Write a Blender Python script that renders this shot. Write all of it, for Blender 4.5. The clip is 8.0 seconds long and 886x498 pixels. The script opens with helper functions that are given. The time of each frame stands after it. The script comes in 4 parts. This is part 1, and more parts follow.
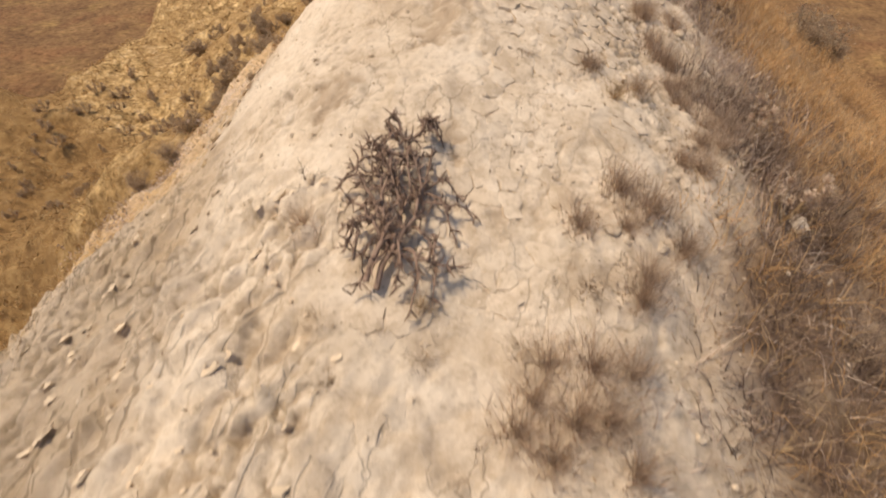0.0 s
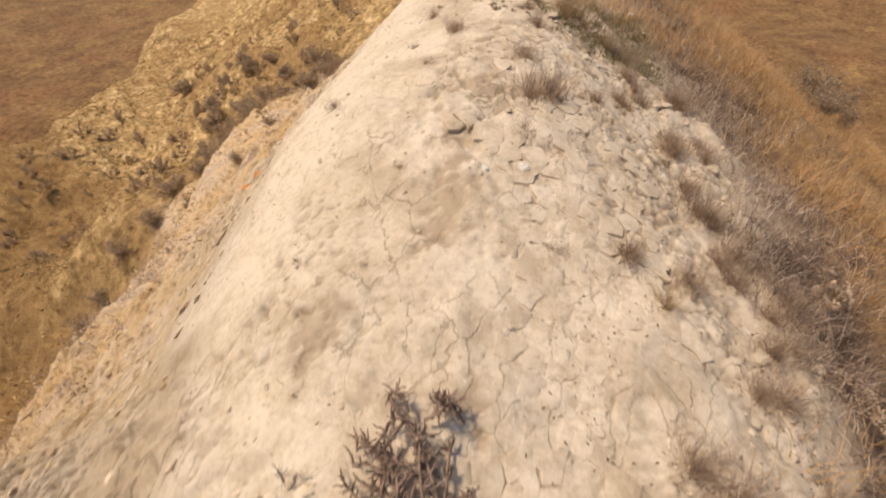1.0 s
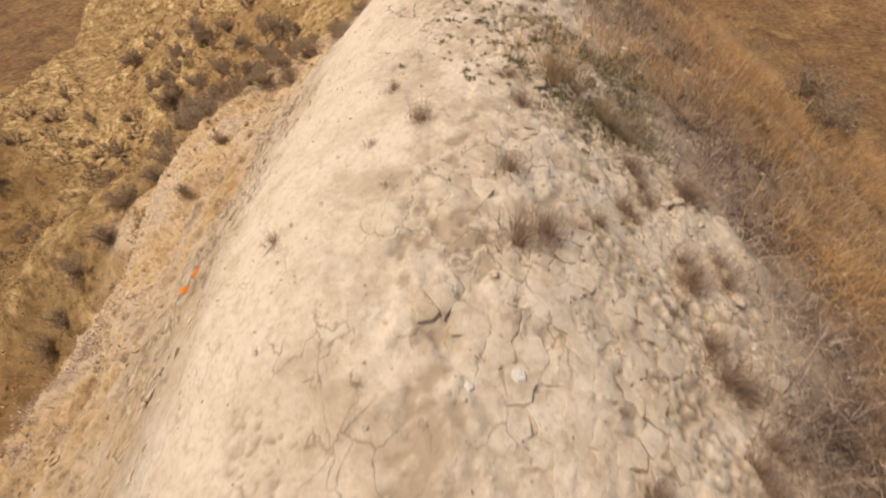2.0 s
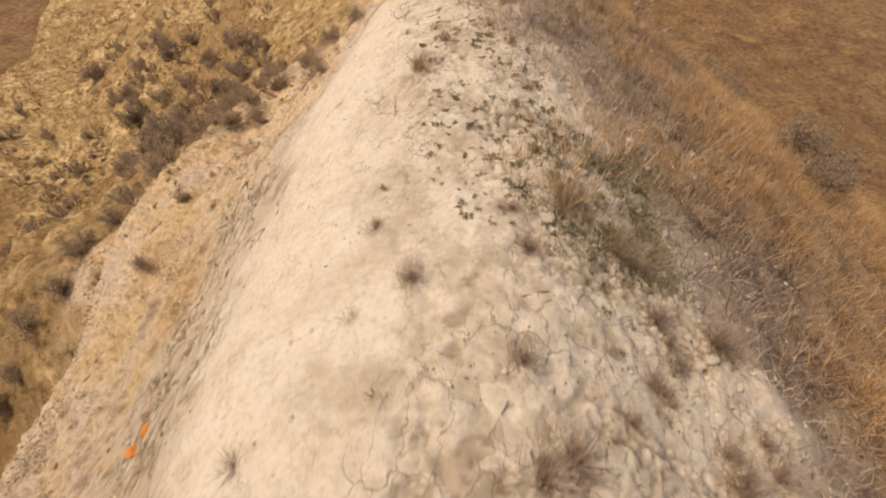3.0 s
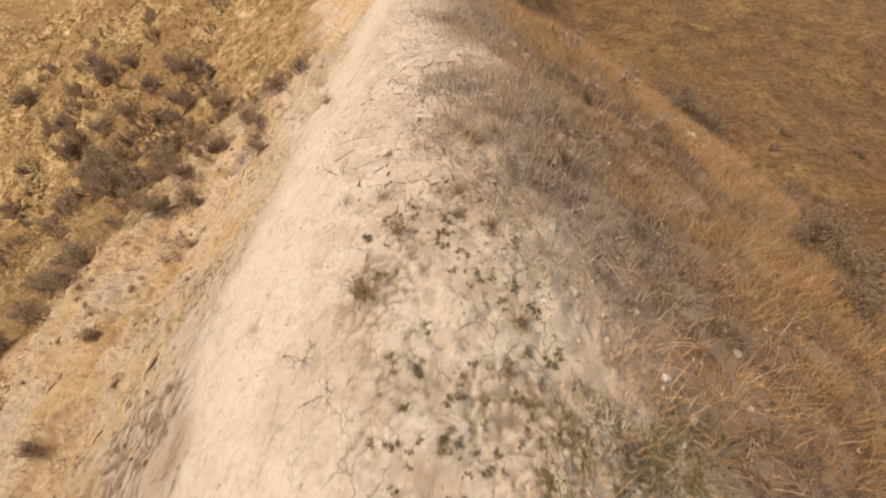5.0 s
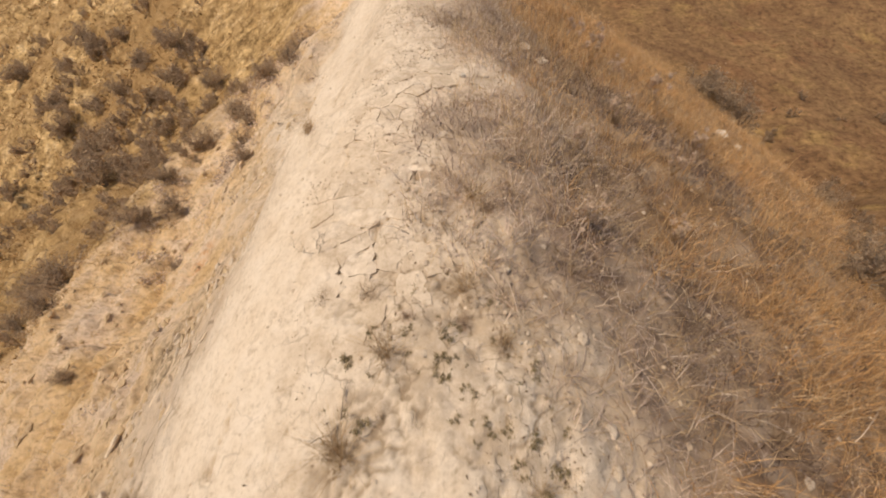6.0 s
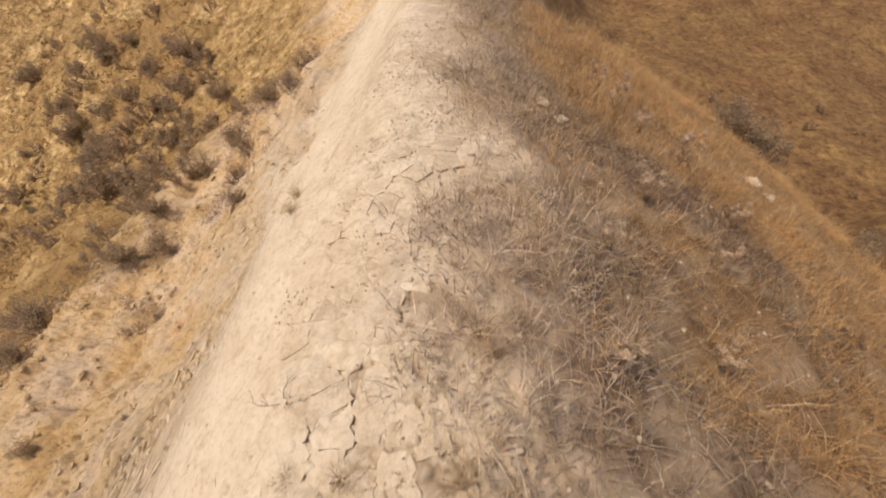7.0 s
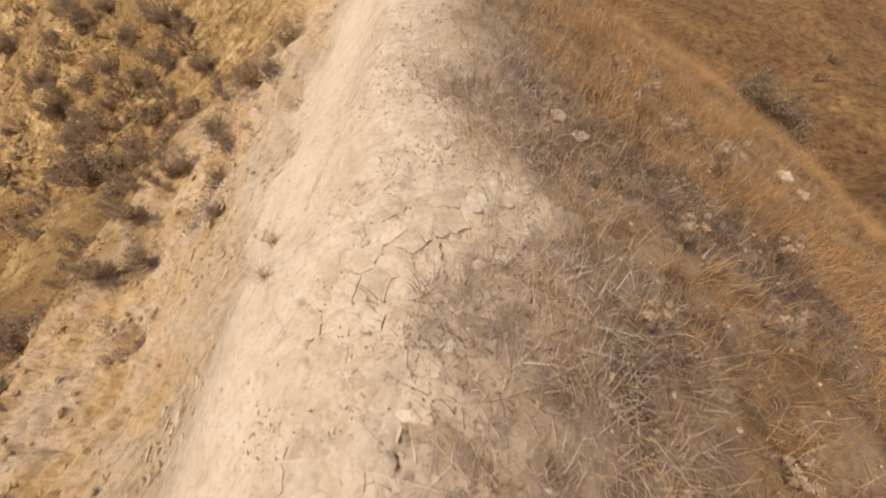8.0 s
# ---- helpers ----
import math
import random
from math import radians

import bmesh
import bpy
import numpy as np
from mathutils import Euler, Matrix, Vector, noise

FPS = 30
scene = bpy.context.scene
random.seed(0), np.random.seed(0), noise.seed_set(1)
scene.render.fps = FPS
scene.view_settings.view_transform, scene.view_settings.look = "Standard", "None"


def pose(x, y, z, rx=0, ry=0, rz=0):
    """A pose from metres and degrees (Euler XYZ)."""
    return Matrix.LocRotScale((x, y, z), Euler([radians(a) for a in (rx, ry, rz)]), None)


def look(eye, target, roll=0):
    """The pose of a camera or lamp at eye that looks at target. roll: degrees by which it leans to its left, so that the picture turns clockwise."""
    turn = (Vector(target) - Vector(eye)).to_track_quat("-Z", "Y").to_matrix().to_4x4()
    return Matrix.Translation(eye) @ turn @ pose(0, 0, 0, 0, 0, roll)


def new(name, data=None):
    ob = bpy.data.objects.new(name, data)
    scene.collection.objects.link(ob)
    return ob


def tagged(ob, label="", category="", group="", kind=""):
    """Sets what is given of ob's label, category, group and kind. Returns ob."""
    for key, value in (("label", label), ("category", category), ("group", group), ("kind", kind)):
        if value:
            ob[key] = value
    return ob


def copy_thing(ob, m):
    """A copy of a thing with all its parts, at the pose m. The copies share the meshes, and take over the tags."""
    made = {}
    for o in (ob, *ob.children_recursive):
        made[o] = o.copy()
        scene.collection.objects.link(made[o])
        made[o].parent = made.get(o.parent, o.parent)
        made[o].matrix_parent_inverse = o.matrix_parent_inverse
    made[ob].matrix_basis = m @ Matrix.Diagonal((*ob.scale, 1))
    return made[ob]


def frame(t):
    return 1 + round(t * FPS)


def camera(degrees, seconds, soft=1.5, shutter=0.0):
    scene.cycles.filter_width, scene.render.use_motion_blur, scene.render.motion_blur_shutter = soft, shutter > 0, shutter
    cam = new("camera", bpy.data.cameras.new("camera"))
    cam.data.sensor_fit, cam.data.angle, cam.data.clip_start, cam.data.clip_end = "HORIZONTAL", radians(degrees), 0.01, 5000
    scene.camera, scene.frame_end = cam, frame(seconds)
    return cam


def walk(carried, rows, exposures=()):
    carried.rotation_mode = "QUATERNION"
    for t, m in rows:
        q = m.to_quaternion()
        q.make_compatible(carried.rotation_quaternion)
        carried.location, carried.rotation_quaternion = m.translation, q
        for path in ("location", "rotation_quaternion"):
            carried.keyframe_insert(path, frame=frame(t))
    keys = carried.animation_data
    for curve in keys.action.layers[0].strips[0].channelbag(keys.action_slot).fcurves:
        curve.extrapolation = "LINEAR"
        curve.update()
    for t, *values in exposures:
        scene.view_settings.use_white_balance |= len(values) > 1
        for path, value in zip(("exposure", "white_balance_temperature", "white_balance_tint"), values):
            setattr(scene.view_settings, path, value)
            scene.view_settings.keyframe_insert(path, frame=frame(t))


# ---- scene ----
cam = camera(88.1, 8.0, soft=1.9, shutter=0.3)
PATH = [
    (0, (0.953, 1.246, 0.367), (0.506, 2.590, -1.046), 0.6),
    (0.5, (0.776, 1.627, 0.561), (0.339, 2.987, -0.839), 0.0),
    (1, (0.639, 1.997, 0.670), (0.201, 3.404, -0.682), -1.0),
    (1.5, (0.521, 2.404, 0.790), (0.256, 3.712, -0.699), -1.0),
    (2, (0.432, 2.881, 0.978), (0.110, 4.185, -0.503), -1.5),
    (2.2, (0.399, 3.023, 1.041), (0.057, 4.338, -0.427), -1.2),
    (3.3, (0.150, 3.886, 1.229), (-0.044, 5.208, -0.260), -0.5),
    (3.5, (0.125, 4.083, 1.256), (-0.068, 5.374, -0.259), -1.5),
    (4, (0.109, 4.456, 1.337), (-0.061, 5.718, -0.204), -1.2),
    (4.5, (0.065, 4.837, 1.393), (-0.054, 6.097, -0.156), -1.6),
    (5, (0.043, 5.148, 1.427), (-0.073, 6.473, -0.067), -0.2),
    (5.2, (0.040, 5.319, 1.431), (-0.089, 6.621, -0.082), -1.6),
    (6.3, (-0.022, 6.095, 1.441), (-0.157, 7.288, -0.158), -1.6),
    (6.5, (-0.035, 6.221, 1.457), (-0.161, 7.407, -0.150), -1.1),
    (7, (-0.031, 6.595, 1.448), (-0.197, 7.813, -0.130), -1.5),
    (7.5, (-0.036, 6.886, 1.422), (-0.248, 8.023, -0.210), -3.0),
    (8, (-0.112, 7.263, 1.412), (-0.268, 8.341, -0.266), -3.3),
]
walk(cam, [(t, look(eye, target, roll)) for t, eye, target, roll in PATH], exposures=((0.0, 0.10), (1.4, 0.07), (2.0, -0.02), (3.3, -0.05), (8.0, -0.05)))

# ---- light ----
SUN = Vector((-0.40, -0.12, 0.90)).normalized()
world = bpy.data.worlds.new("sky")
scene.world = world
world.use_nodes = True
sky = world.node_tree.nodes.new("ShaderNodeTexSky")
sky.sky_type, sky.sun_disc = "NISHITA", False
sky.sun_elevation, sky.sun_rotation = math.asin(SUN.z), math.atan2(SUN.x, SUN.y)
sky.dust_density = 3.0
world.node_tree.links.new(sky.outputs[0], world.node_tree.nodes["Background"].inputs[0])
world.node_tree.nodes["Background"].inputs[1].default_value = 0.10
lamp = bpy.data.lights.new("sun", "SUN")
lamp.energy, lamp.angle, lamp.color = 3.0, radians(6.0), (1.0, 0.82, 0.60)
sun = new("sun", lamp)
sun.matrix_world = look(SUN * 50, (0, 0, 0))


# ---- materials ----
def shader(name):
    m = bpy.data.materials.new(name)
    m.use_nodes = True
    return m, m.node_tree, m.node_tree.nodes["Principled BSDF"]


def node(tree, kind, links=(), **values):
    made = tree.nodes.new(kind)
    for key, value in values.items():
        made.inputs[key.replace("_", " ")].default_value = value
    for socket, source in links:
        tree.links.new(source, made.inputs[socket])
    return made


def ramp(tree, source, stops):
    made = tree.nodes.new("ShaderNodeValToRGB")
    els = made.color_ramp.elements
    while len(els) < len(stops):
        els.new(0.5)
    for el, (at, colour) in zip(els, stops):
        el.position, el.color = at, (*colour, 1)
    tree.links.new(source, made.inputs[0])
    return made.outputs[0]


def mixed(tree, factor, a, b):
    made = tree.nodes.new("ShaderNodeMix")
    made.data_type = "RGBA"
    tree.links.new(factor, made.inputs[0])
    for socket, value in ((6, a), (7, b)):
        if isinstance(value, tuple):
            made.inputs[socket].default_value = (*value, 1)
        else:
            tree.links.new(value, made.inputs[socket])
    return made.outputs[2]


def grain(tree, place, scale, detail=4, rough=0.6):
    return node(tree, "ShaderNodeTexNoise", [("Vector", place)], Scale=scale, Detail=detail, Roughness=rough).outputs[0]


def maths(tree, kind, a, b):
    made = tree.nodes.new("ShaderNodeMath")
    made.operation = kind
    made.use_clamp = True
    for k, value in enumerate((a, b)):
        if isinstance(value, (int, float)):
            made.inputs[k].default_value = value
        else:
            tree.links.new(value, made.inputs[k])
    return made.outputs[0]


WHITE_MID, WHITE_HIGH = (0.69, 0.57, 0.435), (0.78, 0.665, 0.53)


def clay_colour(tree, place):
    wide = ramp(tree, grain(tree, place, 1.7), [(0.3, WHITE_MID), (0.5, WHITE_HIGH), (0.72, (0.73, 0.60, 0.455))])
    blotch = ramp(tree, grain(tree, place, 7.0, 9, 0.75), [(0.34, (0.72, 0.66, 0.58)), (0.48, (0.96, 0.945, 0.92)), (0.6, (1, 1, 1))])
    fine = ramp(tree, grain(tree, place, 38, 6, 0.7), [(0.30, (0.62, 0.57, 0.50)), (0.46, (0.93, 0.92, 0.9)), (0.62, (1, 1, 1))])
    for layer, amount in ((blotch, 0.7), (fine, 0.72)):
        made = tree.nodes.new("ShaderNodeMix")
        made.data_type, made.blend_type = "RGBA", "MULTIPLY"
        made.inputs[0].default_value = amount
        tree.links.new(wide, made.inputs[6])
        tree.links.new(layer, made.inputs[7])
        wide = made.outputs[2]
    return wide


def multiplied_node(tree, a, b, amount):
    made = tree.nodes.new("ShaderNodeMix")
    made.data_type, made.blend_type = "RGBA", "MULTIPLY"
    made.inputs[0].default_value = amount
    tree.links.new(a, made.inputs[6])
    tree.links.new(b, made.inputs[7])
    return made


def multiplied(tree, a, b, amount):
    return multiplied_node(tree, a, b, amount).outputs[2]


def ground_material():
    m, tree, skin = shader("badland ground")
    place = node(tree, "ShaderNodeTexCoord").outputs["Object"]
    zones = tree.nodes.new("ShaderNodeAttribute")
    zones.attribute_name = "zones"
    split = node(tree, "ShaderNodeSeparateColor", [("Color", zones.outputs["Color"])])
    patch_mix = tree.nodes.new("ShaderNodeAttribute")
    patch_mix.attribute_name = "patch"
    speck = grain(tree, place, 9, 5)
    far = ramp(tree, grain(tree, place, 0.22, 9, 0.72), [(0.30, (0.12, 0.068, 0.037)), (0.42, (0.19, 0.110, 0.055)), (0.52, (0.23, 0.138, 0.068)), (0.6, (0.28, 0.175, 0.082)), (0.72, (0.26, 0.13, 0.062))])
    dapple = ramp(tree, grain(tree, place, 1.5, 10, 0.78), [(0.36, (0.42, 0.38, 0.34)), (0.47, (0.85, 0.83, 0.80)), (0.56, (1.12, 1.10, 1.05)), (0.68, (1.5, 1.45, 1.35))])
    far = mixed(tree, ramp(tree, grain(tree, place, 0.09, 6, 0.65), [(0.52, (0, 0, 0)), (0.64, (0.55, 0.55, 0.55))]), far, (0.24, 0.12, 0.06))
    far = mixed(tree, ramp(tree, grain(tree, place, 0.13, 7, 0.7), [(0.34, (0.7, 0.7, 0.7)), (0.44, (0, 0, 0))]), far, (0.36, 0.24, 0.095))
    far = multiplied(tree, far, dapple, 1.0)
    soil = ramp(tree, speck, [(0.3, (0.24, 0.18, 0.135)), (0.5, (0.43, 0.335, 0.25)), (0.66, (0.65, 0.52, 0.39))])
    hill = ramp(tree, grain(tree, place, 1.3, 8, 0.7), [(0.32, (0.21, 0.135, 0.065)), (0.43, (0.38, 0.255, 0.115)), (0.54, (0.54, 0.38, 0.185)), (0.66, (0.70, 0.53, 0.31))])
    gold = ramp(tree, grain(tree, place, 1.1, 9, 0.7), [(0.30, (0.45, 0.32, 0.20)), (0.39, (0.62, 0.425, 0.215)), (0.48, (0.68, 0.495, 0.295)), (0.56, (0.70, 0.54, 0.375)), (0.66, (0.63, 0.495, 0.375)), (0.76, (0.46, 0.355, 0.255))])
    sep = node(tree, "ShaderNodeSeparateColor", [("Color", patch_mix.outputs["Color"])])
    hill = multiplied(tree, hill, ramp(tree, grain(tree, place, 3.2, 9, 0.75), [(0.38, (0.36, 0.31, 0.25)), (0.48, (0.85, 0.82, 0.78)), (0.58, (1.25, 1.23, 1.18))]), 1.0)
    hill = mixed(tree, zones.outputs["Alpha"], hill, ramp(tree, grain(tree, place, 1.6, 8, 0.7), [(0.35, (0.14, 0.08, 0.032)), (0.5, (0.26, 0.155, 0.062)), (0.65, (0.37, 0.24, 0.105))]))
    hill = mixed(tree, ramp(tree, grain(tree, place, 0.16, 5, 0.6), [(0.45, (0, 0, 0)), (0.62, (0.7, 0.7, 0.7))]), hill, (0.30, 0.18, 0.075))
    # soil is coloured darker away from the crest
    soil = mixed(tree, patch_mix.outputs["Alpha"], soil, ramp(tree, speck, [(0.3, (0.10, 0.068, 0.05)), (0.5, (0.19, 0.128, 0.088)), (0.68, (0.36, 0.255, 0.175))]))
    soil_shade = tree.nodes.new("ShaderNodeAttribute")
    soil_shade.attribute_name = "soil_shade"
    soil = mixed(tree, maths(tree, "MULTIPLY", soil_shade.outputs["Alpha"], 0.85), soil, ramp(tree, grain(tree, place, 4.0, 9, 0.7), [(0.34, (0.12, 0.073, 0.038)), (0.48, (0.23, 0.138, 0.066)), (0.62, (0.38, 0.248, 0.128))]))
    right = mixed(tree, sep.outputs[0], far, soil)
    base = mixed(tree, split.outputs[2], right, hill)
    pits = ramp(tree, grain(tree, place, 11, 10, 0.8), [(0.38, (0.60, 0.54, 0.48)), (0.48, (0.95, 0.93, 0.90)), (0.56, (1.08, 1.07, 1.05))])
    gold_pitted = tree.nodes.new("ShaderNodeMix")
    gold_pitted.data_type, gold_pitted.blend_type = "RGBA", "MULTIPLY"
    gold_pitted.inputs[0].default_value = 1.0
    tree.links.new(gold, gold_pitted.inputs[6])
    tree.links.new(pits, gold_pitted.inputs[7])
    base = mixed(tree, split.outputs[1], base, gold_pitted.outputs[2])
    base = mixed(tree, split.outputs[0], base, clay_colour(tree, place))
    stain = ramp(tree, grain(tree, place, 3.2, 8, 0.75), [(0.47, (0, 0, 0)), (0.62, (1, 1, 1))])
    base = mixed(tree, maths(tree, "MULTIPLY", maths(tree, "MULTIPLY", stain, sep.outputs[0]), 0.7), base, (0.44, 0.33, 0.22))
    base = mixed(tree, maths(tree, "MULTIPLY", sep.outputs[1], maths(tree, "ADD", speck, 0.3)), base, (0.40, 0.30, 0.205))
    base = mixed(tree, maths(tree, "MULTIPLY", sep.outputs[2], ramp(tree, grain(tree, place, 12, 5), [(0.4, (0, 0, 0)), (0.6, (1, 1, 1))])), base, (0.62, 0.33, 0.15))
    soil_shade_rgb = node(tree, "ShaderNodeSeparateColor", [("Color", soil_shade.outputs["Color"])])
    soiled = soil_shade_rgb.outputs[0]
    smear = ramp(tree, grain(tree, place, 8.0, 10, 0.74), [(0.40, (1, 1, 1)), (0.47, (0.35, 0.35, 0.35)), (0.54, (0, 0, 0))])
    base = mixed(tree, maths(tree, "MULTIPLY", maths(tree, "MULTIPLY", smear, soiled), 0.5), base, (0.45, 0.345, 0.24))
    # dark brown painted into the gaps, for dirt and for their shade
    base = mixed(tree, maths(tree, "MULTIPLY", soil_shade_rgb.outputs[1], 0.85), base, (0.19, 0.135, 0.085))
    # hairline cracks of the dried crust
    warp = node(tree, "ShaderNodeTexNoise", [("Vector", place)], Scale=11.0, Detail=8.0)
    moved = tree.nodes.new("ShaderNodeVectorMath")
    moved.operation = "MULTIPLY_ADD"
    tree.links.new(warp.outputs["Color"], moved.inputs[0])
    moved.inputs[1].default_value = (0.13, 0.13, 0.13)
    tree.links.new(place, moved.inputs[2])
    drawn = tree.nodes.new("ShaderNodeVectorMath")
    drawn.operation = "MULTIPLY"
    tree.links.new(moved.outputs[0], drawn.inputs[0])
    drawn.inputs[1].default_value = (1.25, 0.6, 0.6)
    net = tree.nodes.new("ShaderNodeTexVoronoi")
    net.feature = "DISTANCE_TO_EDGE"
    net.inputs["Scale"].default_value = 7.0
    tree.links.new(drawn.outputs[0], net.inputs["Vector"])
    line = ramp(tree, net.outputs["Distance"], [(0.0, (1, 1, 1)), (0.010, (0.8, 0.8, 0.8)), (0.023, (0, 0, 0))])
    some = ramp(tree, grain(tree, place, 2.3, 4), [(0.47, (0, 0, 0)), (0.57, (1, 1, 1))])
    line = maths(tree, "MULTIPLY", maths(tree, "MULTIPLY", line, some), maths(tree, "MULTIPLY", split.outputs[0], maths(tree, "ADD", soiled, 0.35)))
    # long cracks between the flakes of the rim, their shaded depth painted dark
    long = tree.nodes.new("ShaderNodeVectorMath")
    long.operation = "MULTIPLY"
    nudged = tree.nodes.new("ShaderNodeVectorMath")
    nudged.operation = "MULTIPLY_ADD"
    tree.links.new(warp.outputs["Color"], nudged.inputs[0])
    nudged.inputs[1].default_value = (0.035, 0.035, 0.035)
    tree.links.new(place, nudged.inputs[2])
    tree.links.new(nudged.outputs[0], long.inputs[0])
    long.inputs[1].default_value = (1.0, 0.26, 0.3)
    flaky = tree.nodes.new("ShaderNodeTexVoronoi")
    flaky.feature = "DISTANCE_TO_EDGE"
    flaky.inputs["Scale"].default_value = 13.0
    tree.links.new(long.outputs[0], flaky.inputs["Vector"])
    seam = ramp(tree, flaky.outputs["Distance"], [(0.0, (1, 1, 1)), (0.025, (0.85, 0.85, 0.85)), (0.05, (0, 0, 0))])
    seam = maths(tree, "MULTIPLY", maths(tree, "MULTIPLY", seam, ramp(tree, grain(tree, place, 3.1, 4), [(0.44, (0, 0, 0)), (0.52, (1, 1, 1))])), soil_shade_rgb.outputs[2])
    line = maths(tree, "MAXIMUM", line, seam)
    # both sets of cracks are drawn dark in the colour
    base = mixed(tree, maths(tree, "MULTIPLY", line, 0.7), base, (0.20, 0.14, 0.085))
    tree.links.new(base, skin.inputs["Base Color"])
    skin.inputs["Roughness"].default_value = 0.95
    skin.inputs["Specular IOR Level"].default_value = 0.15
    bump = node(tree, "ShaderNodeBump", [("Height", maths(tree, "SUBTRACT", grain(tree, place, 22, 8, 0.7), line))], Strength=0.5, Distance=0.03)
    wild = maths(tree, "SUBTRACT", 1.0, maths(tree, "ADD", maths(tree, "ADD", split.outputs[0], split.outputs[1]), sep.outputs[0]))
    broad = node(tree, "ShaderNodeBump", [("Height", maths(tree, "MULTIPLY", grain(tree, place, 1.4, 10, 0.72), wild)), ("Normal", bump.outputs[0])], Strength=0.6, Distance=0.16)
    flank = maths(tree, "ADD", split.outputs[1], split.outputs[2])
    clotty = node(tree, "ShaderNodeBump", [("Height", maths(tree, "MULTIPLY", grain(tree, place, 6.5, 12, 0.78), flank)), ("Normal", broad.outputs[0])], Strength=0.9, Distance=0.04)
    tree.links.new(clotty.outputs[0], skin.inputs["Normal"])
    return m


def clay_material(name, tint=None, soil=0.0):
    m, tree, skin = shader(name)
    place = node(tree, "ShaderNodeTexCoord").outputs["Object"]
    if tint:
        colour = ramp(tree, grain(tree, place, 9, 6), [(0.3, tuple(0.72 * c for c in tint)), (0.55, tint), (0.75, tuple(min(1, 1.15 * c) for c in tint))])
    else:
        colour = clay_colour(tree, place)
    if soil:
        smear = ramp(tree, grain(tree, place, 8.0, 10, 0.74), [(0.40, (1, 1, 1)), (0.47, (0.35, 0.35, 0.35)), (0.54, (0, 0, 0))])
        colour = mixed(tree, maths(tree, "MULTIPLY", smear, soil), colour, (0.45, 0.345, 0.24))
    info = node(tree, "ShaderNodeObjectInfo")
    tone = ramp(tree, info.outputs["Random"], [(0.0, (0.88, 0.86, 0.83)), (1.0, (1.0, 1.0, 1.0))])
    made = tree.nodes.new("ShaderNodeMix")
    made.data_type, made.blend_type = "RGBA", "MULTIPLY"
    made.inputs[0].default_value = 1.0
    tree.links.new(colour, made.inputs[6])
    tree.links.new(tone, made.inputs[7])
    tree.links.new(made.outputs[2], skin.inputs["Base Color"])
    skin.inputs["Roughness"].default_value = 0.95
    skin.inputs["Specular IOR Level"].default_value = 0.15
    bump = node(tree, "ShaderNodeBump", [("Height", grain(tree, place, 45, 6, 0.7))], Strength=0.5, Distance=0.012)
    tree.links.new(bump.outputs[0], skin.inputs["Normal"])
    return m


def plant_material(name, stops, thin=0.25, rough=0.75, patch=0.0, span=2.5):
    """Dry stems and leaves: every blade takes its own tone."""
    m, tree, skin = shader(name)
    own = node(tree, "ShaderNodeNewGeometry").outputs["Random Per Island"]
    colour = ramp(tree, own, stops)
    place = node(tree, "ShaderNodeTexCoord").outputs["Object"]
    mottle = ramp(tree, grain(tree, place, 30, 3), [(0.35, (0.75, 0.73, 0.7)), (0.6, (1, 1, 1))])
    made = tree.nodes.new("ShaderNodeMix")
    made.data_type, made.blend_type = "RGBA", "MULTIPLY"
    made.inputs[0].default_value = 1.0
    tree.links.new(colour, made.inputs[6])
    tree.links.new(mottle, made.inputs[7])
    if patch:
        made = multiplied_node(tree, made.outputs[2], ramp(tree, grain(tree, place, span, 5, 0.65), [(0.36, (0.45, 0.42, 0.40)), (0.5, (0.95, 0.95, 0.95)), (0.62, (1.25, 1.22, 1.18))]), patch)
    tree.links.new(made.outputs[2], skin.inputs["Base Color"])
    skin.inputs["Roughness"].default_value = rough
    skin.inputs["Specular IOR Level"].default_value = 0.2
    if thin:
        veil = node(tree, "ShaderNodeBsdfTranslucent", [("Color", made.outputs[2])])
        both = node(tree, "ShaderNodeMixShader", [(1, skin.outputs[0]), (2, veil.outputs[0])])
        both.inputs[0].default_value = thin
        tree.links.new(both.outputs[0], tree.nodes["Material Output"].inputs["Surface"])
    return m


GROUND = ground_material()
CLAY = clay_material("pale clay")
PLATE_CLAY = clay_material("soiled pale clay", None, 0.6)
GOLD_CLAY = clay_material("golden clay", (0.62, 0.465, 0.29))
LEDGE_CLAY = clay_material("cream clay", (0.84, 0.69, 0.51))
WHITE_STONE = clay_material("white stone", (0.80, 0.73, 0.64))
RUST_STONE = clay_material("rust stone", (0.70, 0.26, 0.06))
GREY_GRASS = plant_material("grey dry grass", [(0.0, (0.33, 0.26, 0.22)), (0.4, (0.60, 0.475, 0.39)), (0.75, (0.78, 0.625, 0.50)), (1.0, (0.92, 0.78, 0.62))], thin=0.3, patch=0.6)
TAN_GRASS = plant_material("tan dry grass", [(0.0, (0.34, 0.23, 0.13)), (0.5, (0.60, 0.42, 0.23)), (1.0, (0.82, 0.64, 0.39))], patch=0.5)
ORANGE_GRASS = plant_material("orange dry grass", [(0.0, (0.50, 0.30, 0.135)), (0.45, (0.80, 0.485, 0.215)), (0.8, (0.90, 0.60, 0.30)), (1.0, (0.94, 0.75, 0.50))], thin=0.32, patch=0.45, span=1.8)
HILL_GRASS = plant_material("golden hillside grass", [(0.0, (0.33, 0.20, 0.09)), (0.5, (0.62, 0.42, 0.19)), (1.0, (0.82, 0.63, 0.34))], patch=0.75, span=1.6)
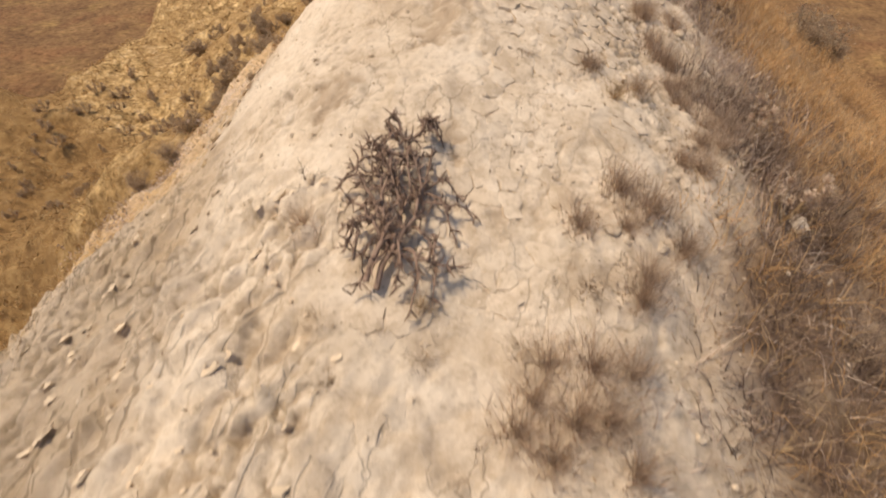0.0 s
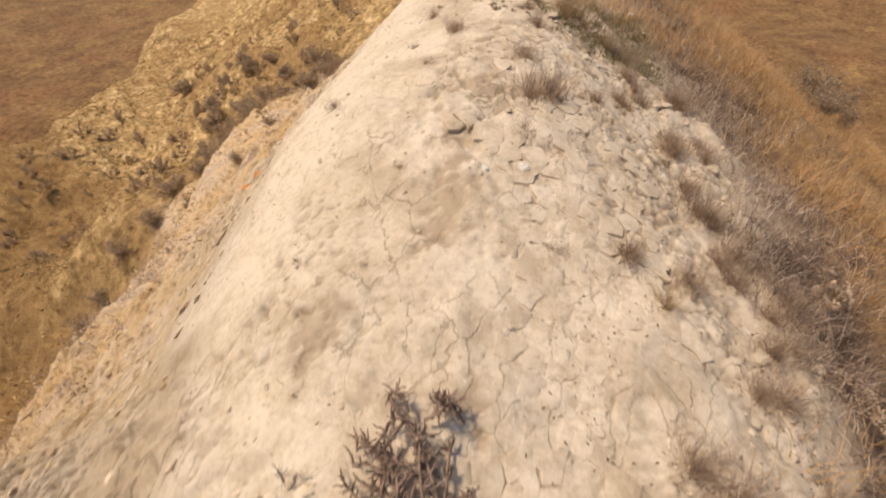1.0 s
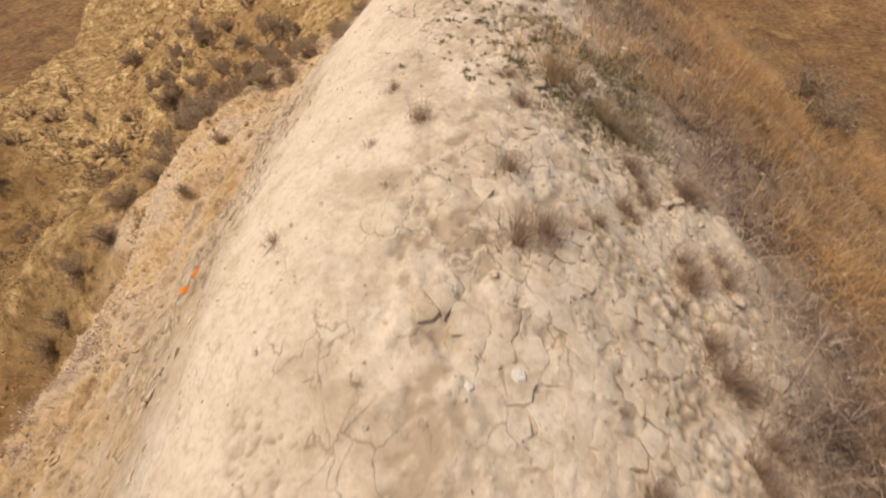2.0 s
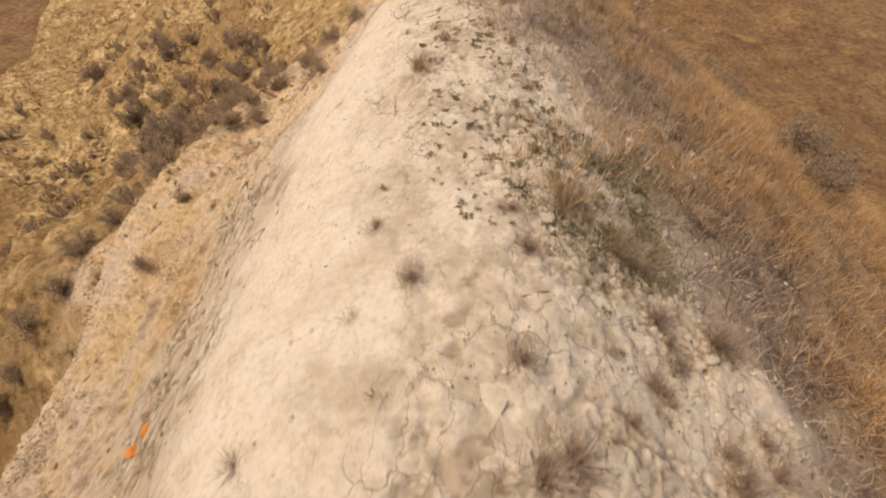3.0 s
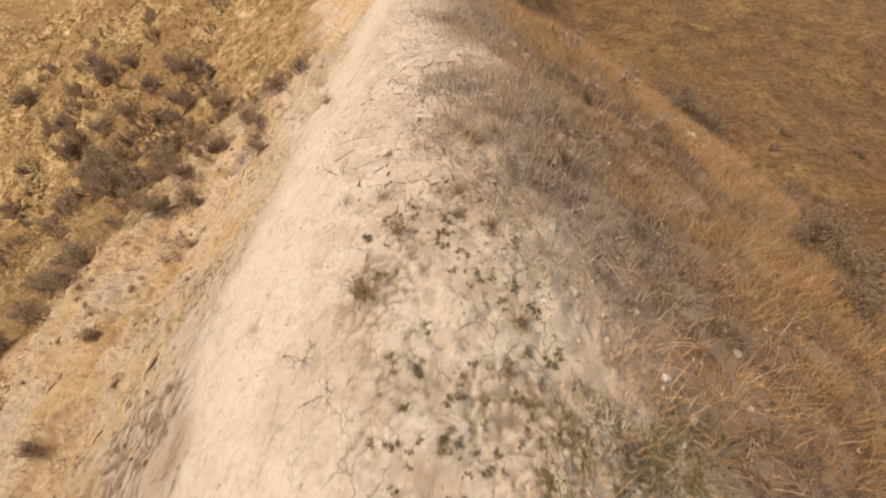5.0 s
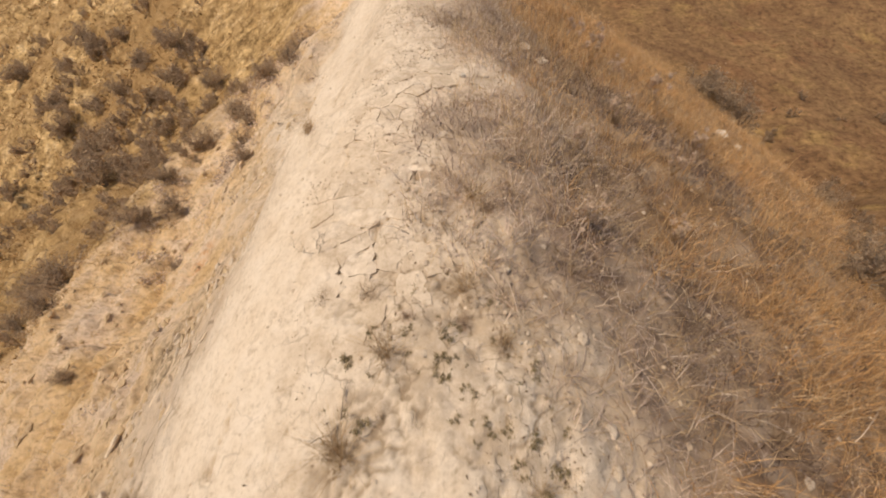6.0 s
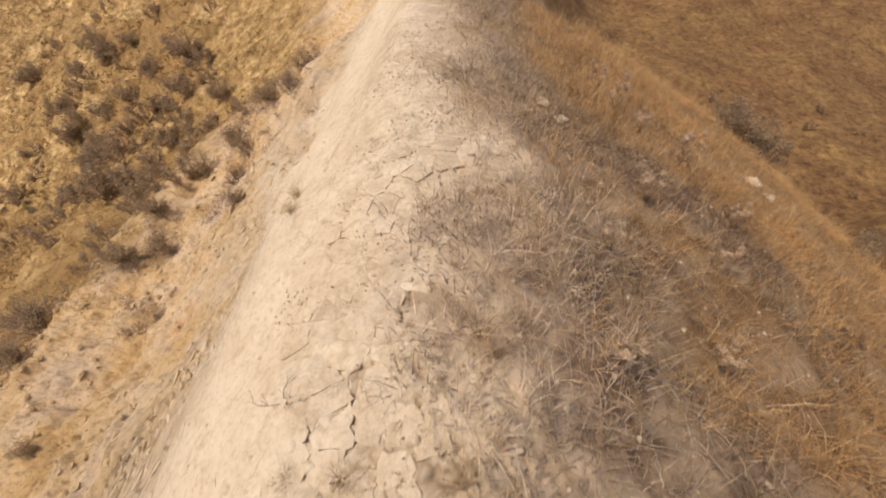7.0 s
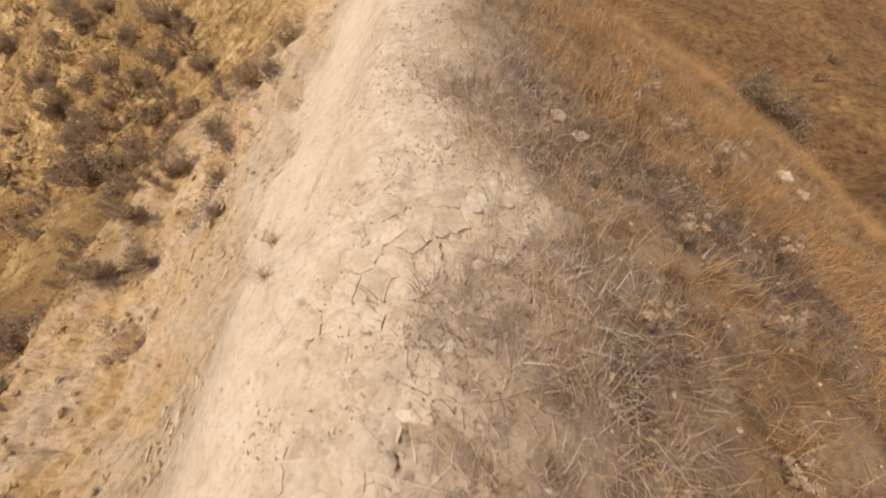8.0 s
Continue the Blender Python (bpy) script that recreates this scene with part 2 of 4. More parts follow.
SAGE_LEAF = plant_material("grey sagebrush leaf", [(0.0, (0.40, 0.295, 0.195)), (0.6, (0.52, 0.395, 0.265)), (1.0, (0.64, 0.50, 0.35))], thin=0.5)
BARK = plant_material("dark weathered bark", [(0.0, (0.21, 0.14, 0.105)), (1.0, (0.37, 0.26, 0.195))], thin=0)
GREY_BARK = plant_material("pale grey bark", [(0.0, (0.27, 0.215, 0.165)), (1.0, (0.42, 0.345, 0.27))], thin=0)
CUSHION = plant_material("olive cushion plant", [(0.0, (0.21, 0.165, 0.085)), (0.6, (0.32, 0.26, 0.145)), (1.0, (0.46, 0.37, 0.23))])
SCRUB = plant_material("golden brown scrub", [(0.0, (0.26, 0.16, 0.07)), (0.5, (0.50, 0.33, 0.15)), (1.0, (0.76, 0.57, 0.31))], patch=1.0, span=1.3)
VALLEY_GRASS = plant_material("brown valley grass", [(0.0, (0.16, 0.09, 0.042)), (0.5, (0.27, 0.155, 0.066)), (1.0, (0.42, 0.27, 0.125))])
OLIVE_GRASS = plant_material("olive low plants", [(0.0, (0.14, 0.115, 0.05)), (0.5, (0.25, 0.205, 0.095)), (1.0, (0.44, 0.36, 0.20))])
BROWN_GRASS = plant_material("brown dry grass", [(0.0, (0.11, 0.075, 0.063)), (0.45, (0.22, 0.152, 0.118)), (0.8, (0.40, 0.275, 0.19)), (1.0, (0.74, 0.56, 0.40))], patch=0.85)
TUFT_GRASS = plant_material("withered tuft grass", [(0.0, (0.32, 0.225, 0.16)), (0.5, (0.52, 0.385, 0.28)), (1.0, (0.78, 0.61, 0.44))], thin=0.4)
LITTER = plant_material("brown litter", [(0.0, (0.20, 0.14, 0.095)), (0.5, (0.34, 0.245, 0.16)), (1.0, (0.54, 0.41, 0.27))])
SEED = plant_material("pale seed heads", [(0.0, (0.62, 0.46, 0.33)), (1.0, (0.84, 0.67, 0.50))], thin=0.3)


# ---- the land ----
def lattice(ix, iy, seed):
    h = (ix * 374761393 + iy * 668265263 + seed * 974634777) & 0xFFFFFFFF
    h = ((h ^ (h >> 13)) * 1274126177) & 0xFFFFFFFF
    return ((h ^ (h >> 16)) & 0xFFFF) / 65535.0


def value_noise(x, y, seed=0):
    """Smooth noise from -1 to 1 on a unit lattice."""
    fx, fy = np.floor(x), np.floor(y)
    ix, iy = fx.astype(np.int64), fy.astype(np.int64)
    u, v = x - fx, y - fy
    u, v = u * u * u * (u * (6 * u - 15) + 10), v * v * v * (v * (6 * v - 15) + 10)
    low = lattice(ix, iy, seed) * (1 - u) + lattice(ix + 1, iy, seed) * u
    high = lattice(ix, iy + 1, seed) * (1 - u) + lattice(ix + 1, iy + 1, seed) * u
    return 2 * (low * (1 - v) + high * v) - 1


def fractal(x, y, seed=0, octaves=4, gain=0.5):
    total, size, amount = 0.0, 1.0, 1.0
    for k in range(octaves):
        a = 0.6 + 0.9 * k
        c, s = math.cos(a), math.sin(a)
        total = total + amount * value_noise((c * x - s * y) * size, (s * x + c * y) * size, seed + 17 * k)
        size, amount = size * 2.03, amount * gain
    return total


def step(a, b, x):
    t = np.clip((x - a) / (b - a), 0, 1)
    return t * t * (3 - 2 * t)


def profile(x, xs, zs, soft):
    """A line through a few knots, rounded over a width."""
    return sum(np.interp(x + k * soft, xs, zs) for k in (-1, -0.5, 0, 0.5, 1)) / 5


def blend_max(a, b, k):
    h = np.clip(0.5 + 0.5 * (a - b) / k, 0, 1)
    return b * (1 - h) + a * h + k * h * (1 - h)


def spine_x(y):
    return profile(y, (-30, 0, 2.5, 4, 6, 8.5, 10.5, 14, 30, 60), (3, 0.6, 0.35, 0.2, 0.0, -0.2, -0.5, -0.8, -2, -2), 0.8)


def spine_z(y):
    return profile(y, (-60, -8, 0, 1.9, 2.85, 3.45, 4.0, 5.5, 7.0, 8.4, 9.1, 10.2, 10.8, 13, 20, 60),
                   (-12, -3.2, -1.15, -0.68, -0.43, -0.27, -0.16, -0.12, -0.07, -0.13, -0.24, -0.4, -0.55, -1.0, -3.4, -14), 0.3)


def spur_end(x, y):
    """Beyond the end of the spur, where the ground falls to the plain."""
    return step(0, 8, -(x + 37) - 0.4 * (y - 27) + 1.2 * fractal(x * 0.15, y * 0.15, 119, 3)) * step(20, 25, y + 0.25 * (x + 36))


def land(x, y):
    """The large form: a ridge along y, its two flanks, a spur across the gully, and the valley floors."""
    d, crest = x - spine_x(y), spine_z(y)
    whole = crest - profile(d, (-60, -20, -14, -10.3, -8.1, -5.9, -5.0, -4.5, -3.9, -3.0, -2.2, -1.8, -1.5, -1.1, -0.75, -0.45, 0, 0.3, 0.6, 1.0, 1.4, 1.9, 2.4, 3.0, 4.5, 5.5, 6, 9, 13, 18, 25, 45, 80),
                            (40, 13, 9.2, 6.6, 5.4, 4.3, 3.25, 2.85, 2.6, 2.15, 1.45, 1.12, 0.86, 0.45, 0.2, 0.05, 0.0, 0.05, 0.15, 0.31, 0.5, 0.77, 1.08, 1.45, 2.3, 3.0, 3.5, 6.6, 10.8, 14.6, 18.2, 23, 26),
                            np.clip(0.18 + 0.02 * np.abs(d), 0.18, 1.5))
    left = right = whole
    left = left - 0.24 * step(1.0, 1.6, -d) * step(7.0, 8.0, y) * (1 - step(3.2, 4.2, -d)) * (1 - step(10.5, 12, y))
    left = left - (0.17 + 0.14 * step(9.4, 10.4, y)) * step(0.35, 0.95, -d) * step(8.1, 8.8, y) * (1 - step(1.4, 2.0, -d)) * (1 - step(12, 14, y))
    left = left - 0.15 * step(2.1, 2.6, -d) * step(7.6, 8.2, y) * (1 - step(3.0, 3.5, -d)) * (1 - step(8.8, 9.4, y))
    left = left - 2.4 * step(3.2, 7.5, -d) * (1 - step(5.0, 8.0, y))
    spur = -7.95 + 0.534 * (x + 13.16) + 0.306 * (y - 24.24)
    spur = -blend_max(-spur, -(crest - 0.4), 1.0)
    k = np.clip(-0.4 * d, 0.02, 1.6)
    left = blend_max(left, spur, k)
    left = blend_max(left, -15.2 + 0.6 * fractal(x / 14, y / 14, 5, 3), np.clip(-0.2 * d, 0.02, 2.0))
    right = blend_max(right, -26 + 3 * fractal(x / 40, y / 40, 6, 3), 3.0)
    left = left - 10 * spur_end(x, y)
    left = left - 1.0 * np.exp(-((x + 19.5) / 4.5) ** 2 - ((y - 20.5) / 2.2) ** 2)
    right = right + step(0.3, 0.9, d) * (0.10 * (1 - step(2.7, 3.5, y)) - 0.07 * step(3.3, 4.0, y)) * (1 - step(1.2, 2.0, d))
    right = right - 3.0 * step(12.8, 17.5, y - 0.6 * (d - 1.2)) * step(0.3, 1.0, d)
    left = left + 0.26 * step(0.7, 1.5, -d) * (1 - step(2.0, 2.9, y)) * (1 - step(2.4, 3.4, -d))
    left = left - 0.18 * step(2.4, 3.2, -d) * step(3.2, 4.2, y) * (1 - step(5.4, 6.8, y)) * (1 - step(5.0, 6.0, -d))
    return np.where(d < 0, left, right)


def white_left(y):
    return profile(y, (0, 2.0, 2.6, 3.1, 3.6, 4.2, 5.0, 5.5, 6.2, 6.7, 7.4, 8.0, 8.6, 9.3, 10.9, 12, 20), (-0.05, -0.3, -0.85, -0.98, -1.15, -1.2, -1.2, -1.35, -1.62, -1.5, -1.45, -1.4, -1.6, -2.0, -2.0, -2.1, -2.6), 0.15) + 0.12 * fractal(y * 1.3, y * 0 + 3.7, 31, 3)


def white_right(y):
    return profile(y, (0, 2, 2.4, 3.1, 3.5, 4.0, 4.6, 5.0, 5.4, 5.8, 6.0, 6.5, 6.9, 7.15, 7.4, 7.7, 8.0, 8.35, 8.6, 8.9, 9.4, 9.9, 10.4, 11, 14),
                   (1.6, 1.4, 1.28, 1.45, 1.38, 1.32, 1.28, 1.08, 0.96, 0.75, 0.46, 0.32, 0.08, -0.1, -0.32, -0.46, -0.36, -0.26, 0.02, -0.48, -0.66, -0.58, -0.72, -0.8, -1.0), 0.1)


def rough_clay(x, y):
    """The lumpy, soiled half of the crest, as against the smooth pale half beside the rim."""
    edge = profile(y, (1, 2.4, 3, 3.5, 4.5, 5.2, 6, 6.6, 7.5, 8.5, 10, 12), (0.3, 0.1, -0.3, -0.28, -0.18, -0.42, -0.6, -0.72, -0.85, -1.0, -1.2, -1.3), 0.2)
    return step(-0.10, 0.14, x - edge + 0.22 * fractal(x * 1.8, y * 1.8, 171, 4)) * (0.3 + 0.7 * step(-0.5, 0.25, fractal(x * 0.9, y * 0.9, 172, 3))) * (1 - 0.45 * step(6.6, 7.4, y))


def lump_gaps(x, y):
    """Broken clay: shallow hollows of every size, and the thin crooked gaps between lumps."""
    wx, wy = x + 0.055 * fractal(x * 4.5, y * 4.5, 173, 4, 0.6), y + 0.055 * fractal(x * 4.5, y * 4.5, 174, 4, 0.6)
    one, two = cells(wx, wy * 0.8, 0.10, 175)
    crack = (1 - step(0.001, 0.010, two - one)) * step(-0.1, 0.45, fractal(x * 2.9, y * 2.9, 176, 3))
    low = step(0.15, 0.85, fractal(x * 8, y * 8, 180, 4, 0.65))
    pit = step(0.62, 1.0, fractal(x * 13, y * 13, 177, 3, 0.6)) * step(-0.2, 0.3, fractal(x * 2.1, y * 2.1, 178, 2))
    return low, np.maximum(crack, 0.9 * pit)


def orange_chance(x, y):
    d = x - spine_x(y)
    begin = profile(y, (0, 4, 6.5, 7.2, 7.8, 8.7, 9.2, 9.7, 10.4, 14), (2.0, 1.45, 1.05, 1.0, 1.15, 1.3, 0.85, 0.5, 0.25, 0.0), 0.3)
    return step(-0.25, 0.6, d - begin + 0.8 * fractal(x * 1.1, y * 1.1, 93, 4))


def olive_patch(x, y):
    """The low green-brown patch that spreads from the grass onto the clay."""
    wob = 0.22 * fractal(x * 2.4, y * 2.4, 131, 3)
    return step(0.22, 0.42, x + wob) * (1 - step(1.0, 1.25, x + wob)) * step(4.85, 5.15, y + wob) * (1 - step(5.75, 6.0, y + wob - 0.15 * x))


def bare_spots(x, y):
    """Small clearings in the mat of grass, fewer away from the crest."""
    edge = x - white_right(y)
    spots = np.maximum(0.6 * step(0.35, 0.7, fractal(x * 1.5, y * 1.5, 92, 3)), step(0.12, 0.4, fractal(x * 5.5, y * 5.5, 110, 3)))
    spots = spots * (1 - 0.75 * step(0.1, 0.5, edge)) * step(4.5, 6.0, y)
    return np.maximum(spots, 0.6 * step(0.0, 0.4, fractal(x * 3.6, y * 3.6, 182, 3)) * step(8.0, 8.5, y) * (1 - step(0.25, 0.7, edge)))


def zones(x, y):
    """How far a place is pale clay, golden clay or dry hillside; and stained, tan-crusted, rusty."""
    wob = 0.16 * fractal(x * 1.6, y * 1.6, 41, 4)
    white = step(-0.35, 0.2, x - white_left(y) + 1.5 * wob) * (1 - step(-0.05, 0.42, x - white_right(y) + 1.06 * wob))
    white = np.maximum(white, 0.9 * bare_spots(x, y) * (1 - step(0.9, 1.8, x - white_right(y))) * step(0, 0.1, x - white_right(y)))
    white = np.maximum(white, 0.55 * step(-1.5, -0.2, x - white_left(y) + 2 * wob) * (1 - step(0.0, 0.1, x - white_left(y))) * step(6.8, 8.2, y) * step(-0.6, 0.3, fractal(x * 1.9, y * 1.1, 181, 3)))
    white = np.maximum(white, np.maximum(0.5 * ledge_band(x, y), 0.6 * shoulder_band(x, y)))
    d = x - spine_x(y)
    hill = (1 - step(-4.9, -3.7, d + 2.5 * wob + 2.7 * (1 - step(7.4, 9.2, y)) + 0.35 * fractal(x * 2.2, y * 2.2, 132, 3))) * (1 - spur_end(x, y))
    gold = (1 - step(-0.3, 0.5, x - white_left(y))) * (1 - hill) * step(-12, -8, d)
    near = (1 - step(5.2, 7.0, d + wob)) * step(-1.0, -0.1, d + wob)
    crust = 0.0 * x
    for px, py, ax, ay in ((0.27, 3.33, 0.07, 0.20), (0.22, 3.98, 0.12, 0.09), (0.0, 2.75, 0.075, 0.12), (0.52, 2.65, 0.08, 0.07), (-0.25, 7.55, 0.09, 0.07)):
        crust = np.maximum(crust, 1 - step(0.7, 1.15, np.hypot((x - px) / ax, (y - py) / ay) + 2 * wob + 0.7 * fractal(x * 14, y * 14, 112, 4, 0.65)))
    rust = 0.0 * x
    for px, py, r in ((-1.52, 4.30, 0.10), (-1.62, 4.45, 0.07), (-1.9, 5.3, 0.08), (-2.6, 8.3, 0.18)):
        rust = np.maximum(rust, 0.8 * (1 - step(0.4, 1.2, np.hypot(x - px, y - py) / r + 2.5 * wob)))
    return white, gold, hill, near, crust, rust


def cells(x, y, size, seed):
    """Distances to the two nearest of scattered seeds, for a crust that breaks into plates."""
    gx, gy = np.floor(x / size).astype(np.int64), np.floor(y / size).astype(np.int64)
    first, second = np.full(x.shape, 9.0), np.full(x.shape, 9.0)
    for i in (-1, 0, 1):
        for j in (-1, 0, 1):
            px = (gx + i + 0.1 + 0.8 * lattice(gx + i, gy + j, seed)) * size
            py = (gy + j + 0.1 + 0.8 * lattice(gx + i, gy + j, seed + 7)) * size
            r = np.hypot(x - px, y - py)
            second = np.minimum(second, np.maximum(first, r))
            first = np.minimum(first, r)
    return first, second


CRACKS = (((-1.79, 8.10), (-1.78, 7.86), (-1.62, 7.60), (-1.60, 7.40)),
          ((-1.70, 7.20), (-1.76, 7.0), (-1.72, 6.8), (-1.80, 6.6)),
          ((-1.62, 6.2), (-1.66, 5.9), (-1.60, 5.6), (-1.66, 5.3), (-1.58, 5.0), (-1.60, 4.7)),
          ((-1.06, 9.14), (-1.12, 8.95), (-1.12, 8.74)),
          ((-0.82, 8.06), (-0.79, 7.95), (-0.72, 7.82), (-0.71, 7.7)),
          ((-0.32, 7.62), (-0.30, 7.48), (-0.27, 7.36), (-0.20, 7.25), (-0.21, 7.1)),
          ((-0.39, 7.06), (-0.44, 7.2), (-0.38, 7.36), (-0.31, 7.34)),
          ((-1.09, 5.7), (-1.12, 5.5)), ((-0.95, 6.45), (-0.92, 6.22)))


def cracked(x, y):
    """How deep a place lies in one of the long cracks, from 0 to 1."""
    wx, wy = x + 0.026 * fractal(x * 10, y * 10, 121, 4, 0.65), y + 0.026 * fractal(x * 10, y * 10, 122, 4, 0.65)
    near = np.full(x.shape, 9.0)
    for line in CRACKS:
        xs, ys = [p[0] for p in line], [p[1] for p in line]
        where = (x > min(xs) - 0.1) & (x < max(xs) + 0.1) & (y > min(ys) - 0.1) & (y < max(ys) + 0.1)
        if where.any():
            px, py = wx[where], wy[where]
            for (ax, ay), (bx, by) in zip(line, line[1:]):
                t = np.clip(((px - ax) * (bx - ax) + (py - ay) * (by - ay)) / ((bx - ax) ** 2 + (by - ay) ** 2), 0, 1)
                near[where] = np.minimum(near[where], np.hypot(px - ax - t * (bx - ax), py - ay - t * (by - ay)))
    return 1 - step(0.002, 0.010, near * (1 + 0.6 * fractal(x * 7, y * 7, 123, 2)))


def valley_grassy(x, y):
    """The gully's lower, grassy part, browner than the bare spur above it."""
    low = (1 - step(-2.0, 1.5, y - 18.0 + 0.4 * np.minimum(0, x + 24) + 2.0 * fractal(x * 0.25, y * 0.25, 113, 3))) * (1 - step(-14.5, -11.0, x + 0.8 * fractal(x * 0.4, y * 0.4, 114, 2)))
    return np.maximum(low, (1 - step(-8.4, -7.0, x + 0.4 * fractal(x, y, 142, 2))) * (1 - step(4.8, 8.0, y + 0.5 * fractal(x, y, 143, 2))))


def popcorn(x, y):
    """Lumpy, swollen clay near the grass: its amount, and the gaps between the lumps."""
    amount = (1 - step(6.8, 7.6, y)) * (0.4 + 0.6 * step(2.8, 3.6, y)) * step(-1.0, -0.45, x - white_right(y) + 0.35 * fractal(x * 1.4, y * 1.4, 115, 3)) * (1 - step(0.3, 0.7, x - white_right(y)))
    one, two = cells(x + 0.045 * fractal(x * 6, y * 6, 13, 3), y + 0.045 * fractal(x * 6, y * 6, 14, 3), 0.066, 116)
    gap = amount * (1 - step(0.002, 0.018, two - one)) * step(-0.25, 0.3, fractal(x * 2.6, y * 2.6, 117, 3))
    return amount, gap


def ledge_band(x, y):
    rim = x - white_left(y)
    return step(-0.75, -0.4, rim) * (1 - step(0.08, 0.28, rim)) * step(2.6, 4.0, y) * (1 - 0.6 * step(6.8, 7.8, y))


def shoulder_band(x, y):
    d = x - spine_x(y)
    return (1 - step(-0.75, -0.2, d - 0.3 * (1 - step(1.8, 2.6, y)) + 0.3 * fractal(x * 2, y * 2, 69, 3))) * (1 - step(2.1, 3.1, y)) * step(-3.5, -2.5, d)


def fissures(x, y):
    """Where the rim's ledge and the rough shoulder are split into flakes."""
    ledge, shoulder = ledge_band(x, y), shoulder_band(x, y)
    one, two = cells(x * 1.0 - 0.10 * y + 0.035 * fractal(x * 9, y * 5, 8, 3), y * 0.34 + 0.05 * fractal(x * 6, y * 6, 9, 2), 0.078, 63)
    ledge_split = ledge * (1 - step(0.004, 0.020, two - one)) * step(-0.6, 0.0, fractal(x * 2.2, y * 1.1, 64, 3))
    one, two = cells(x - 0.38 * y + 0.04 * fractal(x * 9, y * 9, 10, 3), 0.42 * y + 0.16 * x + 0.03 * fractal(x * 8, y * 8, 11, 2), 0.075, 66)
    shoulder_split = shoulder * (1 - step(0.003, 0.020, two - one)) * step(-0.5, 0.1, fractal(x * 3.2, y * 2.2, 68, 3))
    return ledge, ledge_split, shoulder, shoulder_split


def height(x, y):
    """The ground's height with its relief: crust, rills, ledges and hummocks."""
    x, y = np.asarray(x, float), np.asarray(y, float)
    z = land(x, y)
    white, gold, hill, near, crust, rust = zones(x, y)
    d = x - spine_x(y)
    z = z + white * (0.022 * fractal(x * 2.6, y * 2.6, 51, 3) + 0.005 * fractal(x * 18, y * 18, 52, 3, 0.65)) - 0.012 * crust
    one, two = cells(x + 0.03 * fractal(x * 9, y * 9, 3, 2), y + 0.03 * fractal(x * 9, y * 9, 4, 2), 0.15, 61)
    z = z - white * 0.010 * (1 - step(0.0, 0.028, two - one)) * step(0.1, 0.7, fractal(x * 1.2, y * 1.2, 62, 2) + 0.3 * step(-0.3, 0.4, d))
    z = z - 0.032 * cracked(x, y)
    low, gaps = lump_gaps(x, y)
    z = z - white * rough_clay(x, y) * (0.012 * low + 0.014 * gaps - 0.005 * fractal(x * 16, y * 16, 179, 3, 0.65))
    lumps, gap = popcorn(x, y)
    z = z + lumps * 0.007 * fractal(x * 9, y * 9, 118, 3, 0.6) - 0.022 * gap
    ledge, ledge_split, shoulder, shoulder_split = fissures(x, y)
    z = z - 0.035 * ledge_split + ledge * 0.022 * fractal(x * 6, y * 2.4, 65, 4, 0.65)
    z = z - 0.03 * shoulder_split + shoulder * 0.024 * fractal((x - 0.4 * y) * 11, (0.4 * x + y) * 6, 67, 4, 0.72)
    side = step(1.2, 2.6, -d)
    z = z + side * (1 - 0.6 * hill) * (0.10 * fractal(x * 2.1, y * 0.8, 71, 5, 0.64) + 0.035 * fractal(x * 7, y * 5, 72, 4, 0.75))
    z = z + hill * step(5, 12, -d) * (0.34 * fractal(x * 0.30 + y * 0.25, y * 0.35 - x * 0.55, 73, 5) + 0.20 * fractal(x * 1.1, y * 1.1, 74, 4, 0.6))
    z = z + (1 - step(-0.2, 0.4, white_right(y) - x)) * step(-0.5, 0.5, d) * (0.04 * fractal(x * 2.2, y * 2.2, 81, 3) + 0.22 * step(7, 20, d) * fractal(x * 0.35, y * 0.35, 82, 6, 0.68))
    return z


def lines(low, high, pitch, grow, reach, end):
    """Coordinates: even between low and high, then opening out as far as end."""
    def out(start, sign):
        made, gap, at = [], pitch, start
        while abs(at) < end:
            gap *= grow if abs(at - start) < reach else 1.12
            at += sign * gap
            made.append(at)
        return made
    middle = list(np.arange(low, high, pitch))
    return np.array(out(low, -1)[::-1] + middle + out(middle[-1], 1))


def sheet(name, xs, ys):
    gx, gy = np.meshgrid(xs, ys)
    x, y = gx.ravel(), gy.ravel()
    z = height(x, y)
    n, m = len(xs), len(ys)
    k = (np.arange(m - 1)[:, None] * n + np.arange(n - 1)[None, :]).ravel()
    quads = np.stack([k, k + 1, k + n + 1, k + n], 1)
    data = grid_mesh(name, np.stack([x, y, z], 1), quads, GROUND)
    white, gold, hill, near, crust, rust = zones(x, y)
    ledge, ledge_split, shoulder, shoulder_split = fissures(x, y)
    # long cracks take the tan of the crust patches
    crust = np.maximum(crust, 0.8 * cracked(x, y))
    soiled = white * rough_clay(x, y)
    # gaps to colour dark: dirt, and shade painted between lumps and flakes
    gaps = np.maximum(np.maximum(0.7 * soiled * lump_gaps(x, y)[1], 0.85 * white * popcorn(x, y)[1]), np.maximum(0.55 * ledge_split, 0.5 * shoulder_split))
    for key, parts in (("zones", (white, gold, hill, valley_grassy(x, y))), ("patch", (near, crust, rust, step(0.15, 0.75, x - white_right(y) + 0.25 * (1 - step(5.6, 6.4, y)) - 0.2 * step(6.8, 7.6, y) + 0.2 * fractal(x * 2, y * 2, 151, 3)))), ("soil_shade", (soiled, gaps, np.maximum(ledge, 0.85 * shoulder), orange_chance(x, y)))):
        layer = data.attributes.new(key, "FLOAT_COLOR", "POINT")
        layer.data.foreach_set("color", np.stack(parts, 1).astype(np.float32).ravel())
    return data


